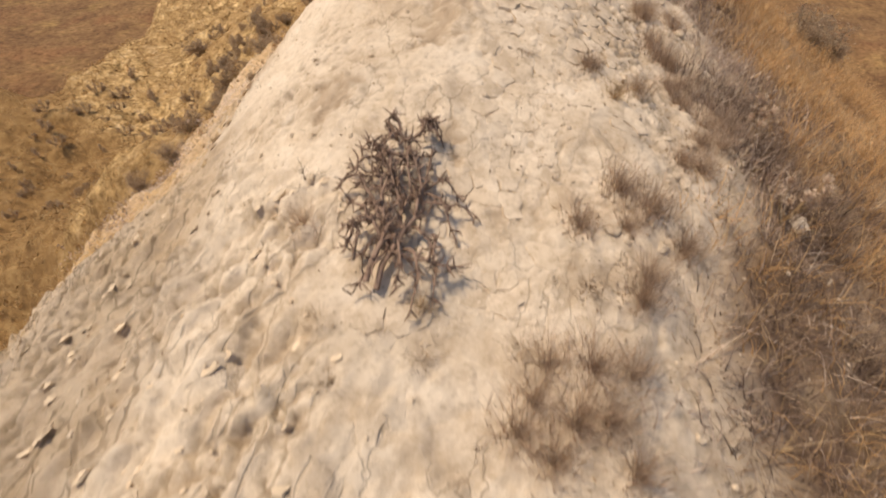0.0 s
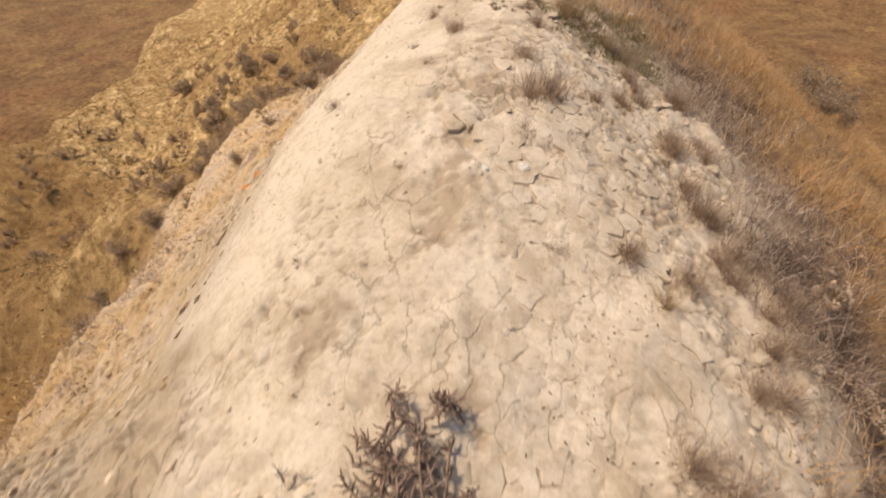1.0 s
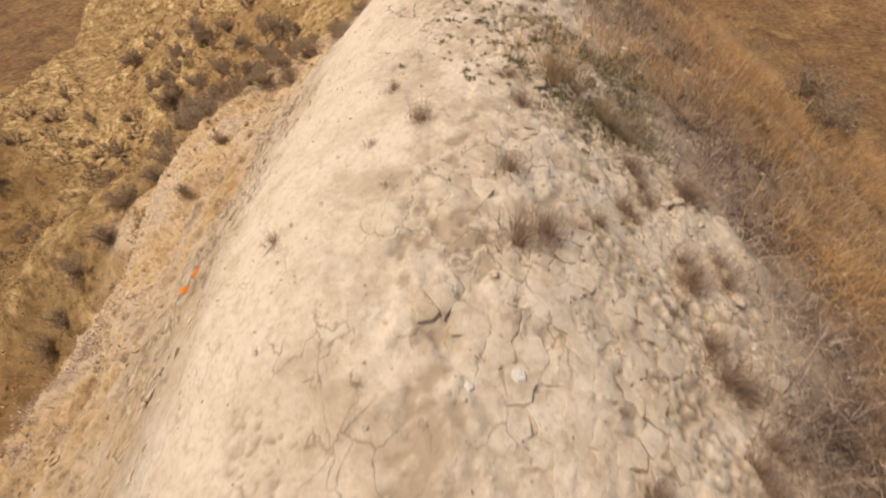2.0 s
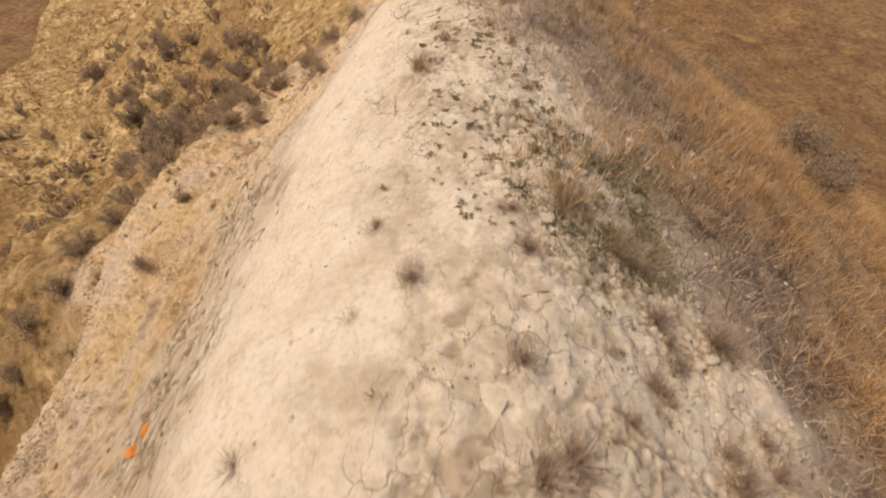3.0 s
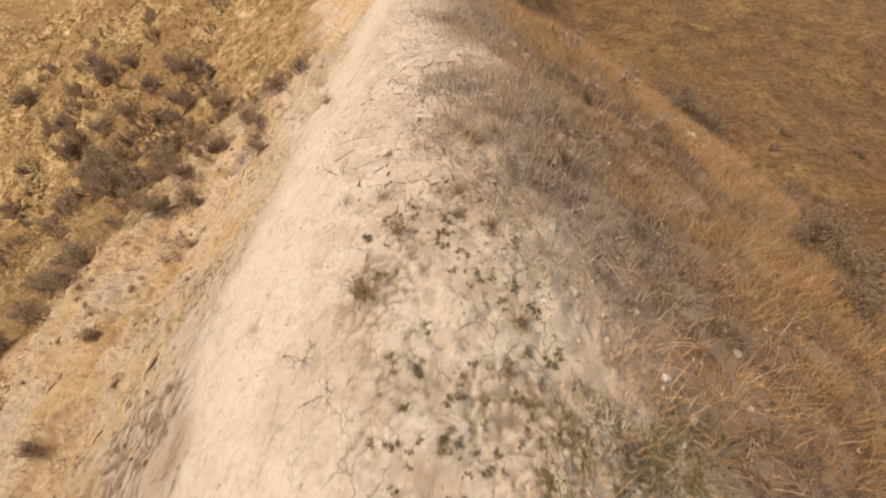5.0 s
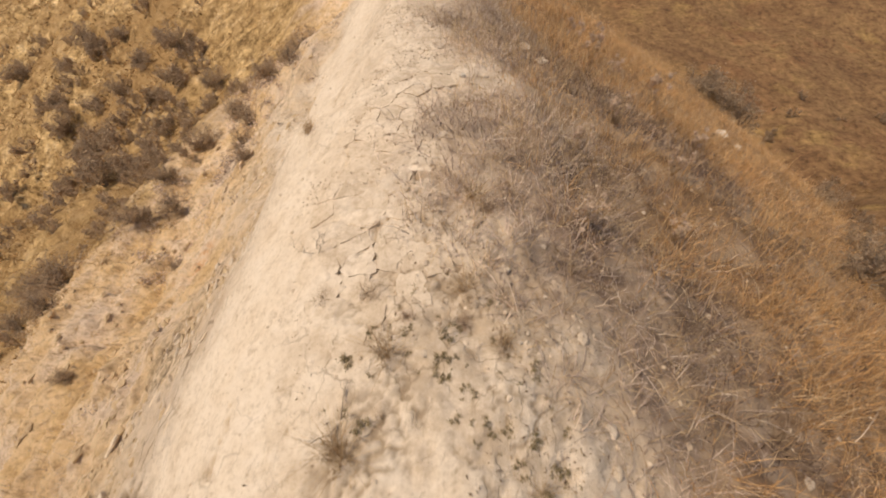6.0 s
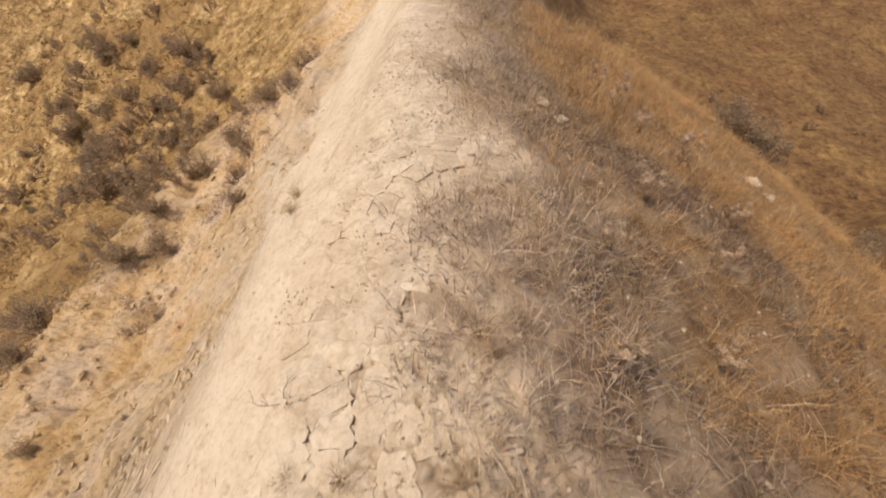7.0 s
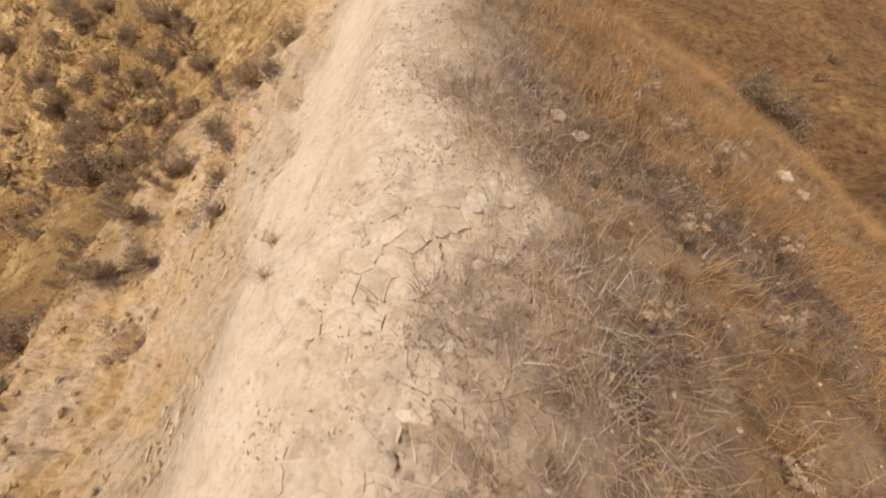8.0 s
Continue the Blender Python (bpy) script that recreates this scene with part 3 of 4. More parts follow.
def grid_mesh(name, verts, quads, material, smooth=True):
    """A mesh of quads (or triangles) from arrays."""
    data = bpy.data.meshes.new(name)
    sides = quads.shape[1]
    data.vertices.add(len(verts))
    data.vertices.foreach_set("co", np.asarray(verts, np.float32).ravel())
    data.loops.add(quads.size)
    data.loops.foreach_set("vertex_index", quads.astype(np.int32).ravel())
    data.polygons.add(len(quads))
    data.polygons.foreach_set("loop_start", (np.arange(len(quads)) * sides).astype(np.int32))
    data.polygons.foreach_set("use_smooth", np.full(len(quads), smooth))
    data.materials.append(material)
    data.update(calc_edges=True)
    return data


ground = tagged(new("ground", sheet("ground", lines(-2.0, 1.35, 0.0142, 1.026, 34, 1800), lines(1.4, 8.6, 0.0142, 1.026, 40, 1800))),
                "eroded pale clay ridge with golden and brown flanks", "ground", kind="structure")


# ---- building blocks ----
rng = np.random.default_rng(11)


def part(name, data, parent, label=""):
    ob = tagged(new(name, data), label)
    ob.parent = parent
    return ob


def joined(pieces, name, material, smooth=True):
    """One mesh of many arrays of (verts, quads)."""
    verts, quads, at = [], [], 0
    for v, q in pieces:
        verts.append(v)
        quads.append(q + at)
        at += len(v)
    return grid_mesh(name, np.concatenate(verts), np.concatenate(quads), material, smooth)


def blades(roots, tall, wide, lean, levels=3, droop=0.35):
    """Tapered, bending strips: one for each root, as tall as given, leaning by the vector given (in heights)."""
    n = len(roots)
    s = np.linspace(0, 1, levels + 1)[None, :]
    tall, wide = np.broadcast_to(tall, n)[:, None], np.broadcast_to(wide, n)[:, None]
    reach = np.hypot(lean[:, 0], lean[:, 1])[:, None]
    rise = tall * (s - droop * np.minimum(reach, 1.6) * s ** 2)
    bend = tall * s ** 1.6
    mid = np.stack([roots[:, 0:1] + lean[:, 0:1] * bend, roots[:, 1:2] + lean[:, 1:2] * bend, roots[:, 2:3] + rise], 2)
    turn = rng.uniform(0, 2 * np.pi, (n, 1))
    half = 0.5 * wide * (1 - 0.88 * s)
    side = np.stack([np.cos(turn) * half, np.sin(turn) * half, 0 * half], 2)
    verts = np.stack([mid - side, mid + side], 2).reshape(-1, 3)
    base = (np.arange(n) * 2 * (levels + 1))[:, None] + 2 * np.arange(levels)[None, :]
    base = base.ravel()
    return verts, np.stack([base, base + 1, base + 3, base + 2], 1)


def tube(points, radii, sides=5):
    """A tapering, crooked stem through points."""
    points, radii = np.asarray(points, float), np.asarray(radii, float)
    along = np.gradient(points, axis=0)
    along /= np.linalg.norm(along, axis=1)[:, None] + 1e-9
    ref = np.where(np.abs(along[:, 2:3]) > 0.9, [[1.0, 0, 0]], [[0, 0, 1.0]])
    a = np.cross(along, ref)
    a /= np.linalg.norm(a, axis=1)[:, None]
    b = np.cross(along, a)
    turn = np.arange(sides) * 2 * np.pi / sides
    ring = points[:, None, :] + radii[:, None, None] * (np.cos(turn)[None, :, None] * a[:, None, :] + np.sin(turn)[None, :, None] * b[:, None, :])
    n = len(points)
    k = (np.arange(n - 1)[:, None] * sides + np.arange(sides)[None, :]).ravel()
    j = (np.arange(n - 1)[:, None] * sides + (np.arange(sides)[None, :] + 1) % sides).ravel()
    return ring.reshape(-1, 3), np.stack([k, j, j + sides, k + sides], 1)


def stem(start, way, length, thick, steps=6, crook=0.25, up=0.0):
    """The points and radii of one crooked stem."""
    p, way = np.array(start, float), np.array(way, float)
    pts = [p]
    for k in range(steps):
        way = way / np.linalg.norm(way)
        way = way + crook * rng.normal(0, 1, 3) * 0.5 + np.array([0, 0, up])
        p = p + way / np.linalg.norm(way) * length / steps
        pts.append(p)
    return np.array(pts), np.linspace(thick, thick * 0.35, steps + 1)


def leaves(places, size, flat=0.5):
    """Small pointed leaves, one quad each, turned every way."""
    n = len(places)
    a = rng.normal(0, 1, (n, 3))
    a[:, 2] = np.abs(a[:, 2]) * (1 - flat) + 0.3
    a /= np.linalg.norm(a, axis=1)[:, None]
    b = np.cross(a, rng.normal(0, 1, (n, 3)))
    b /= np.linalg.norm(b, axis=1)[:, None] + 1e-9
    long = size * rng.uniform(0.7, 1.4, (n, 1))
    verts = np.stack([places, places + a * long * 0.5 + b * long * 0.2, places + a * long, places + a * long * 0.5 - b * long * 0.2], 1)
    return verts.reshape(-1, 3), np.arange(4 * n).reshape(n, 4)


def lump(size, seed, squash=0.7, rough=0.3):
    """A small uneven clod of 6 x 4 faces."""
    own = np.random.default_rng(seed)
    verts, quads, sides = [], [], 6
    for j in range(5):
        up = math.pi * (j + 0.15) / 4.3
        for i in range(sides):
            turn = 2 * math.pi * i / sides
            r = size * (1 + rough * own.normal())
            verts.append((r * math.sin(up) * math.cos(turn), r * math.sin(up) * math.sin(turn), squash * r * math.cos(up)))
    for j in range(4):
        for i in range(sides):
            k, n = j * sides + i, j * sides + (i + 1) % sides
            quads.append((k, k + sides, n + sides, n))
    quads.append((0, 1, 2, 3))
    quads.append((0, 3, 4, 5))
    return np.array(verts), np.array(quads)


def on_ground(x, y, lift=0.0):
    return float(height(np.array([x]), np.array([y]))[0]) + lift


def scatter(count, x0, x1, y0, y1, chance):
    """Places where chance(x, y), from 0 to 1, lets something grow."""
    x, y = rng.uniform(x0, x1, count), rng.uniform(y0, y1, count)
    keep = rng.uniform(0, 1, count) < chance(x, y)
    return x[keep], y[keep]


def clumped(x, y, each, spread, tall, lean, wide, levels=3, flop=(0.0, 0.0)):
    """Tussocks at the places given, each a fan of blades."""
    cx, cy = np.repeat(x, each), np.repeat(y, each)
    n = len(cx)
    turn, r = rng.uniform(0, 2 * np.pi, n), np.abs(rng.normal(0, 1, n))
    px, py = cx + spread * r * np.cos(turn), cy + spread * r * np.sin(turn)
    size = np.repeat(rng.uniform(0.6, 1.25, len(x)), each)
    h = tall * size * rng.uniform(0.45, 1.2, n)
    out = lean * rng.uniform(0.2, 1.3, n)
    tilt = np.stack([out * np.cos(turn) + flop[0] + 0.3 * rng.normal(0, 1, n), out * np.sin(turn) + flop[1] + 0.3 * rng.normal(0, 1, n)], 1)
    return blades(np.stack([px, py, height(px, py) - 0.005], 1), h, wide * rng.uniform(0.6, 1.4, n), tilt, levels)


# ---- grass on the far side of the crest ----
def mat_chance(x, y):
    edge = x - white_right(y) + 0.17 * fractal(x * 1.6, y * 1.6, 41, 4)
    return np.maximum(step(-0.1, 0.5 - 0.28 * step(6.7, 7.1, y) * (1 - step(8.1, 8.5, y)), edge) * (1 - 0.9 * bare_spots(x, y)), 0.5 * olive_patch(x, y) * step(-0.1, 0.3, fractal(x * 4, y * 4, 133, 3))) * (1 - 0.85 * orange_chance(x, y))


def deep(x, y):
    """Where the mat grows thick and brown, away from the crest."""
    return step(0.4, 1.0, x - white_right(y) + 0.32 * (1 - step(5.6, 6.4, y)) - 0.35 * step(6.4, 7.2, y) + 0.3 * fractal(x * 1.5, y * 1.5, 152, 3))


x, y = scatter(15000, -0.6, 4.2, 0.6, 13, lambda x, y: mat_chance(x, y) * (1 - deep(x, y)))
u, v = scatter(5500, -0.6, 4.2, 0.6, 13, lambda x, y: mat_chance(x, y) * (1 - 0.7 * deep(x, y)))
tagged(new("dry_grass_mat", joined([clumped(x, y, 9, 0.05, 0.09, 0.9, 0.005, 2), clumped(u, v, 7, 0.08, 0.12, 2.0, 0.0042, 3)], "dry_grass_mat", GREY_GRASS)), "matted grey-brown dry grass on the clay slope", "dry grass", kind="stuff")
x, y = scatter(15000, -0.2, 4.4, 0.6, 13, lambda x, y: mat_chance(x, y) * deep(x, y))
u, v = scatter(5200, 1.0, 3.2, 0.8, 3.9, lambda x, y: mat_chance(x, y) * step(-0.2, 0.3, fractal(x * 2.0, y * 2.0, 183, 3) + 0.15))
tagged(new("brown_grass_mat", joined([clumped(x, y, 10, 0.06, 0.12, 1.1, 0.004, 2), clumped(u, v, 12, 0.06, 0.14, 1.0, 0.003, 3)], "brown_grass_mat", BROWN_GRASS)), "thick brown dry grass on the slope", "dry grass", kind="stuff")
x, y = scatter(11000, -0.4, 4.4, 0.6, 13, lambda x, y: mat_chance(x, y) * (0.2 + 0.55 * step(5.0, 6.5, y) + 0.6 * step(7.0, 8.2, y)) * (0.2 + 0.8 * step(-0.3, 0.3, fractal(x * 0.8, y * 0.8, 94, 3) + 0.1)))
tagged(new("tan_grass", joined([clumped(x, y, 8, 0.07, 0.17, 1.3, 0.003, 4)], "tan_grass", TAN_GRASS)), "straw-coloured dry grass among the grey mat", "dry grass", kind="stuff")
x, y = scatter(27000, 0.2, 6.5, 0.5, 17, lambda x, y: np.maximum(orange_chance(x, y), 0.12 * mat_chance(x, y) * step(0.2, 0.8, x - white_right(y)) * step(4.5, 6.5, y)) * (0.25 + 0.75 * step(-0.35, 0.25, fractal(x * 1.6, y * 1.6, 95, 3))))
orange = [clumped(x, y, 7, 0.08, 0.20, 0.6, 0.0038, 2)]
x, y = scatter(6000, 0.3, 6.5, 0.5, 17, orange_chance)
orange.append(clumped(x, y, 6, 0.10, 0.15, 1.3, 0.003, 3))
tagged(new("orange_grass", joined(orange, "orange_grass", ORANGE_GRASS)), "standing orange-brown dry grass on the slope", "dry grass", kind="stuff")
x, y = scatter(5000, 0.1, 1.4, 4.7, 6.2, lambda x, y: olive_patch(x, y) * step(-0.15, 0.25, fractal(x * 4.5, y * 4.5, 134, 3)))
tagged(new("olive_grass", joined([clumped(x, y, 9, 0.022, 0.045, 0.8, 0.0034, 2)], "olive_grass", OLIVE_GRASS)), "low olive-green plants among clay clods", "low plants", kind="stuff")

# ---- grass on the golden flank and the spur beyond the gully ----
def hill_chance(x, y):
    d = x - spine_x(y)
    return (1 - step(-4.2, -2.6, d)) * (0.25 + 0.75 * step(-0.35, 0.35, fractal(x * 0.7, y * 0.7, 96, 4)))


x, y = scatter(17000, -13, -2, 1, 19, hill_chance)
near_hill = clumped(x, y, 7, 0.09, 0.12, 0.8, 0.005, 2)
x, y = scatter(7000, -45, -7, 12, 42, lambda x, y: hill_chance(x, y) * (1 - valley_grassy(x, y)))
far_hill = clumped(x, y, 5, 0.20, 0.24, 0.7, 0.024, 2)
x, y = scatter(7500, -45, -4, 1, 24, lambda x, y: valley_grassy(x, y))
tagged(new("gully_grass", joined([clumped(x, y, 6, 0.16, 0.22, 0.7, 0.022, 2)], "gully_grass", HILL_GRASS)), "orange-brown dry grass in the gully bottom", "dry grass", kind="stuff")
tagged(new("hillside_grass", joined([near_hill, far_hill], "hillside_grass", HILL_GRASS)), "golden dry grass tussocks on the eroded hillside", "dry grass", kind="stuff")

x, y = scatter(15000, -42, -3.6, 2, 42, lambda x, y: (1 - step(-4.6, -3.6, x - spine_x(y))) * (0.25 + 0.75 * step(-0.3, 0.4, fractal(x * 0.5, y * 0.5, 106, 4))) * (1 - 0.5 * valley_grassy(x, y)))
shrublets = []
for px, py, pz in zip(x, y, height(x, y)):
    close = px > -11
    reach = rng.uniform(0.06, 0.16) if close else rng.uniform(0.08, 0.26)
    n = 22 if close else 9
    puff = rng.normal(0, 0.5, (n, 3)) * reach
    puff[:, 2] = np.abs(puff[:, 2]) * 0.8
    shrublets.append(leaves(puff + np.array([px, py, pz]), 0.04 if close else 0.6 * reach))
tagged(new("hillside_scrub", joined(shrublets, "hillside_scrub", SCRUB)), "low golden-brown scrub dotting the hillside", "scrub", kind="stuff")
x, y = scatter(9500, 6.5, 70, 4, 80, lambda x, y: 0.1 + 0.9 * step(-0.3, 0.4, fractal(x * 0.15, y * 0.15, 107, 4)))
tagged(new("valley_grass", joined([clumped(x, y, 5, 0.28, 0.26, 0.8, 0.045, 2)], "valley_grass", VALLEY_GRASS)), "brown dry grass on the far valley slope", "dry grass", kind="stuff")
x, y = scatter(26000, -0.9, 1.9, 1.2, 10.8, lambda x, y: zones(x, y)[0] * (0.08 + 0.92 * step(-1.1, 0.0, x - white_right(y) + 0.4 * fractal(x * 2.2, y * 2.2, 108, 3))) * step(-0.3, 0.35, fractal(x * 3, y * 3, 109, 2)))
lying = np.stack([x, y, height(x, y) + 0.003], 1)
tagged(new("leaf_litter", joined([leaves(lying, 0.014, 0.95), clumped(x[::7], y[::7], 6, 0.015, 0.035, 1.0, 0.002, 2)], "leaf_litter", LITTER)), "scattered brown leaf litter and stubble on clay", "litter", kind="stuff")


# ---- scrub and dry grass on the golden flank ----
def flank_chance(x, y):
    d = x - spine_x(y)
    band = step(-4.6, -3.6, d + 0.6 * fractal(x * 1.2, y * 0.7, 135, 3)) * (1 - step(-2.6, -1.7, d + 0.6 * fractal(x * 1.2, y * 0.7, 136, 3)))
    return band * (0.05 + 0.95 * step(0.0, 0.5, fractal(x * 1.4, y * 0.8, 137, 4)))


x, y = scatter(7000, -6, -1.5, 1.5, 16, flank_chance)
fringe = [clumped(x, y, 7, 0.05, 0.10, 0.9, 0.0035, 2)]
x, y = scatter(1800, -6, -1.8, 1.5, 16, lambda x, y: flank_chance(x, y) * step(-0.3, 0.2, fractal(x * 2.2, y * 2.2, 138, 2)))
for px, py, pz in zip(x, y, height(x, y)):
    reach = rng.uniform(0.05, 0.14)
    puff = rng.normal(0, 0.5, (40, 3)) * reach
    puff[:, 2] = np.abs(puff[:, 2])
    fringe.append(leaves(puff + np.array([px, py, pz]), 0.032))
tagged(new("flank_scrub", joined(fringe, "flank_scrub", GREY_GRASS)), "grey dry scrub and grass on the golden flank", "scrub", kind="stuff")


# ---- single tufts of grass ----
def grass_tuft(name, material, each, tall, spread, lean, label):
    turn, r = rng.uniform(0, 2 * np.pi, each), np.minimum(np.abs(rng.normal(0, 0.8, each)), 1.5)
    roots = np.stack([spread * r * np.cos(turn), spread * r * np.sin(turn), np.full(each, -0.012)], 1)
    out = lean * rng.uniform(0.1, 1.3, each)
    tilt = np.stack([out * np.cos(turn), out * np.sin(turn)], 1) + rng.normal(0, 0.28, (each, 2))
    data = joined([blades(roots, tall * rng.uniform(0.4, 1.15, each), 0.0022 * rng.uniform(0.6, 1.5, each), tilt, 3)], name, material)
    return tagged(new(name, data), label, "grass tuft", "tufts on the clay crest")


TUFT_KINDS = {
    "grey": grass_tuft("grass_tuft", TUFT_GRASS, 300, 0.12, 0.05, 0.5, "grey-brown wispy dry grass tuft on pale clay"),
    "low": grass_tuft("grass_tuft", LITTER, 180, 0.06, 0.045, 1.0, "low withered grey grass tuft on cracked clay"),
    "tan": grass_tuft("grass_tuft", TAN_GRASS, 130, 0.20, 0.04, 0.8, "straw-coloured dry grass tuft on pale clay"),
}
placed_kinds = set()


def put(kinds, kind, x, y, size=1.0, turn=None, lift=0.0):
    """Sets the first of a kind, then copies of it, on the ground."""
    turn = rng.uniform(0, 360) if turn is None else turn
    m = pose(x, y, on_ground(x, y, lift), 0, 0, turn) @ Matrix.Scale(size, 4)
    thing = kinds[kind]
    if thing.name not in placed_kinds:
        placed_kinds.add(thing.name)
        thing.matrix_basis = m
        return thing
    made = copy_thing(thing, m)
    made.matrix_basis = m
    return made


for kind, spots in (
        ("grey", ((0.17, 2.17, 0.9), (1.12, 1.86, 1.2), (0.98, 1.78, 1.0), (1.02, 1.98, 1.0), (1.14, 2.0, 1.1), (1.08, 1.75, 1.0), (1.2, 1.9, 1.0), (1.0, 1.88, 0.8), (1.25, 2.05, 1.0), (1.3, 1.8, 1.0), (1.24, 2.62, 1.2), (1.38, 2.55, 1.0), (0.42, 4.05, 1.5), (0.52, 4.12, 1.2), (0.34, 4.40, 1.0), (0.92, 3.34, 0.8),
                  (-0.10, 4.66, 0.9), (0.06, 7.33, 0.8), (0.14, 7.5, 0.7), (0.33, 4.92, 0.7), (1.15, 4.25, 1.0), (0.85, 4.5, 0.9), (1.3, 3.55, 0.9), (1.45, 3.2, 1.0))),
        ("low", ((0.92, 3.36, 0.8), (0.65, 3.24, 0.8), (0.38, 1.87, 0.7), (0.47, 1.73, 0.7), (0.68, 1.87, 0.7), (0.54, 1.90, 0.6), (1.09, 2.25, 0.8), (0.94, 2.0, 0.8), (0.21, 3.69, 0.7), (0.44, 3.77, 0.8),
                 (0.02, 3.43, 0.4), (-0.23, 2.99, 0.3), (0.05, 2.98, 0.3), (0.93, 3.33, 0.7), (-0.11, 4.20, 0.6), (-0.28, 4.49, 0.7), (-0.31, 4.91, 0.7), (-0.60, 6.85, 0.7), (-0.30, 6.63, 0.9), (-0.54, 3.97, 0.8), (0.56, 3.41, 0.4))),
        ("tan", ((0.64, 2.0, 0.5), (1.05, 3.17, 0.7), (0.47, 5.16, 1.1), (-0.38, 6.23, 0.9), (-0.40, 6.28, 0.8), (-0.28, 6.59, 0.8), (-1.11, 8.24, 0.7), (-1.25, 8.59, 0.8), (-0.02, 7.40, 0.9), (-0.31, 4.95, 0.5), (0.96, 8.72, 0.9)))):
    for x, y, size in spots:
        put(TUFT_KINDS, kind, x, y, size)


x, y = scatter(500, -0.45, 1.15, 3.9, 6.9, lambda x, y: step(-0.95, -0.2, x - white_right(y)) * (1 - step(-0.1, 0.2, x - white_right(y))) * step(-0.1, 0.4, fractal(x * 1.7, y * 1.7, 156, 3)))
for k, (px, py) in enumerate(zip(x[:46], y[:46])):
    put(TUFT_KINDS, ("low", "low", "grey", "low", "tan")[k % 5], px, py, rng.uniform(0.35, 0.8))


for px, py, size in ((0.49, 5.25, 1.2), (0.55, 5.31, 1.0), (0.45, 5.33, 0.9), (0.60, 5.2, 0.8)):
    put(TUFT_KINDS, "tan", px, py, size)
x, y = scatter(260, 0.6, 2.0, 2.2, 5.2, lambda x, y: np.exp(-((x - white_right(y) + 0.05) / 0.2) ** 2))
for px, py in zip(x[:30], y[:30]):
    put(TUFT_KINDS, "grey", px, py, rng.uniform(0.6, 1.2))


# ---- shrubs ----
def dead_shrub(x, y):
    """A dead shrub pressed flat: crooked arms radiate along the ground, bristling with stubby twigs."""
    shrub = tagged(new("dead_shrub"), "dead dark brown woody shrub sprawling on pale cracked clay", "shrub")
    shrub.matrix_basis = pose(x, y, on_ground(x, y, -0.01))
    ahead = math.radians(108)

    def arm(root, turn, length, thick, bristle):
        main, slim = stem((root[0], root[1], 0.0), (math.cos(turn), math.sin(turn), 0.12), length, thick, 8, 0.42)
        ground_z = height(main[:, 0] + x, main[:, 1] + y) - on_ground(x, y, -0.01)
        main[:, 2] = ground_z + 0.012 + 0.05 * np.sin(np.linspace(0.2, 2.9, 9)) + rng.uniform(0.0, 0.03)
        pieces = [tube(main, slim, 5)]
        for j in range(int(1.3 * bristle)):
            q = rng.integers(2, 9)
            side = 0.6 * (main[q] - main[q - 1]) + rng.normal(0, 0.026, 3) + np.array([0, 0, 0.006])
            twig, fine = stem(main[q], side, rng.uniform(0.02, 0.05), 0.0044, 3, 0.5)
            pieces.append(tube(twig, fine, 3))
        part("branch", joined(pieces, "branch", BARK), shrub)

    for k in range(2):
        arm((0.03 - 0.03 * k, -0.22), ahead + 0.12 * (k - 0.5), 0.55, 0.010, 60)
    for k in range(9):
        turn = ahead + rng.normal(0, 0.24)
        arm((rng.normal(0, 0.04), rng.uniform(-0.08, 0.10)), turn, rng.uniform(0.20, 0.32), 0.006, 20)
    for k in range(10):
        arm((rng.normal(-0.01, 0.05), rng.uniform(-0.10, 0.03)), ahead + math.pi + rng.normal(0, 0.5), rng.uniform(0.14, 0.25), 0.0065, 14)
    for k in range(11):
        turn = rng.choice((0.15, math.pi - 0.15)) + rng.normal(0, 0.42)
        arm((rng.normal(0, 0.03), rng.uniform(-0.12, 0.18)), turn, rng.uniform(0.15, 0.28), 0.006, 14)
    for k in range(11):
        turn = rng.uniform(0, 2 * math.pi)
        arm((-0.08 + rng.normal(0, 0.035), 0.31 + rng.normal(0, 0.045)), turn, rng.uniform(0.06, 0.12), 0.006, 12)
    return shrub


rng = np.random.default_rng(21)
dead_shrub(0.48, 2.20)


def twig_plant(x, y, size, label, count=5):
    plant = tagged(new("dead_twig"), label, "dead plant", "dead twigs on the clay")
    plant.matrix_basis = pose(x, y, on_ground(x, y, -0.01), 0, 0, rng.uniform(0, 360)) @ Matrix.Scale(size, 4)
    for k in range(count):
        turn = rng.uniform(0, 2 * math.pi)
        main, thick = stem((0, 0, 0), (math.cos(turn), math.sin(turn), rng.uniform(0.3, 1.2)), rng.uniform(0.07, 0.16), 0.0022, 7, 0.4)
        pieces = [tube(main, thick, 4)]
        for j in range(4):
            q = rng.integers(2, 7)
            twig, slim = stem(main[q], main[q] - main[q - 1] + rng.normal(0, 0.02, 3), rng.uniform(0.03, 0.06), 0.0013, 3, 0.4)
            pieces.append(tube(twig, slim, 3))
        part("stalk", joined(pieces, "stalk", GREY_BARK), plant)
    return plant


twig_plant(0.10, 2.32, 0.8, "small dark dead shrublet on pale clay", 8)
twig_plant(-0.46, 5.83, 1.1, "thin brown dead weed stalks on smooth clay")
twig_plant(-0.61, 6.0, 1.0, "thin brown dead weed stalks on smooth clay", 4)
twig_plant(-0.54, 3.99, 0.9, "dark fallen twig on smooth pale clay", 4)
twig_plant(-0.70, 7.1, 1.0, "thin brown dead weed stalks on smooth clay", 4)
twig_plant(-0.42, 6.35, 1.0, "thin brown dead weed stalks on smooth clay", 4)


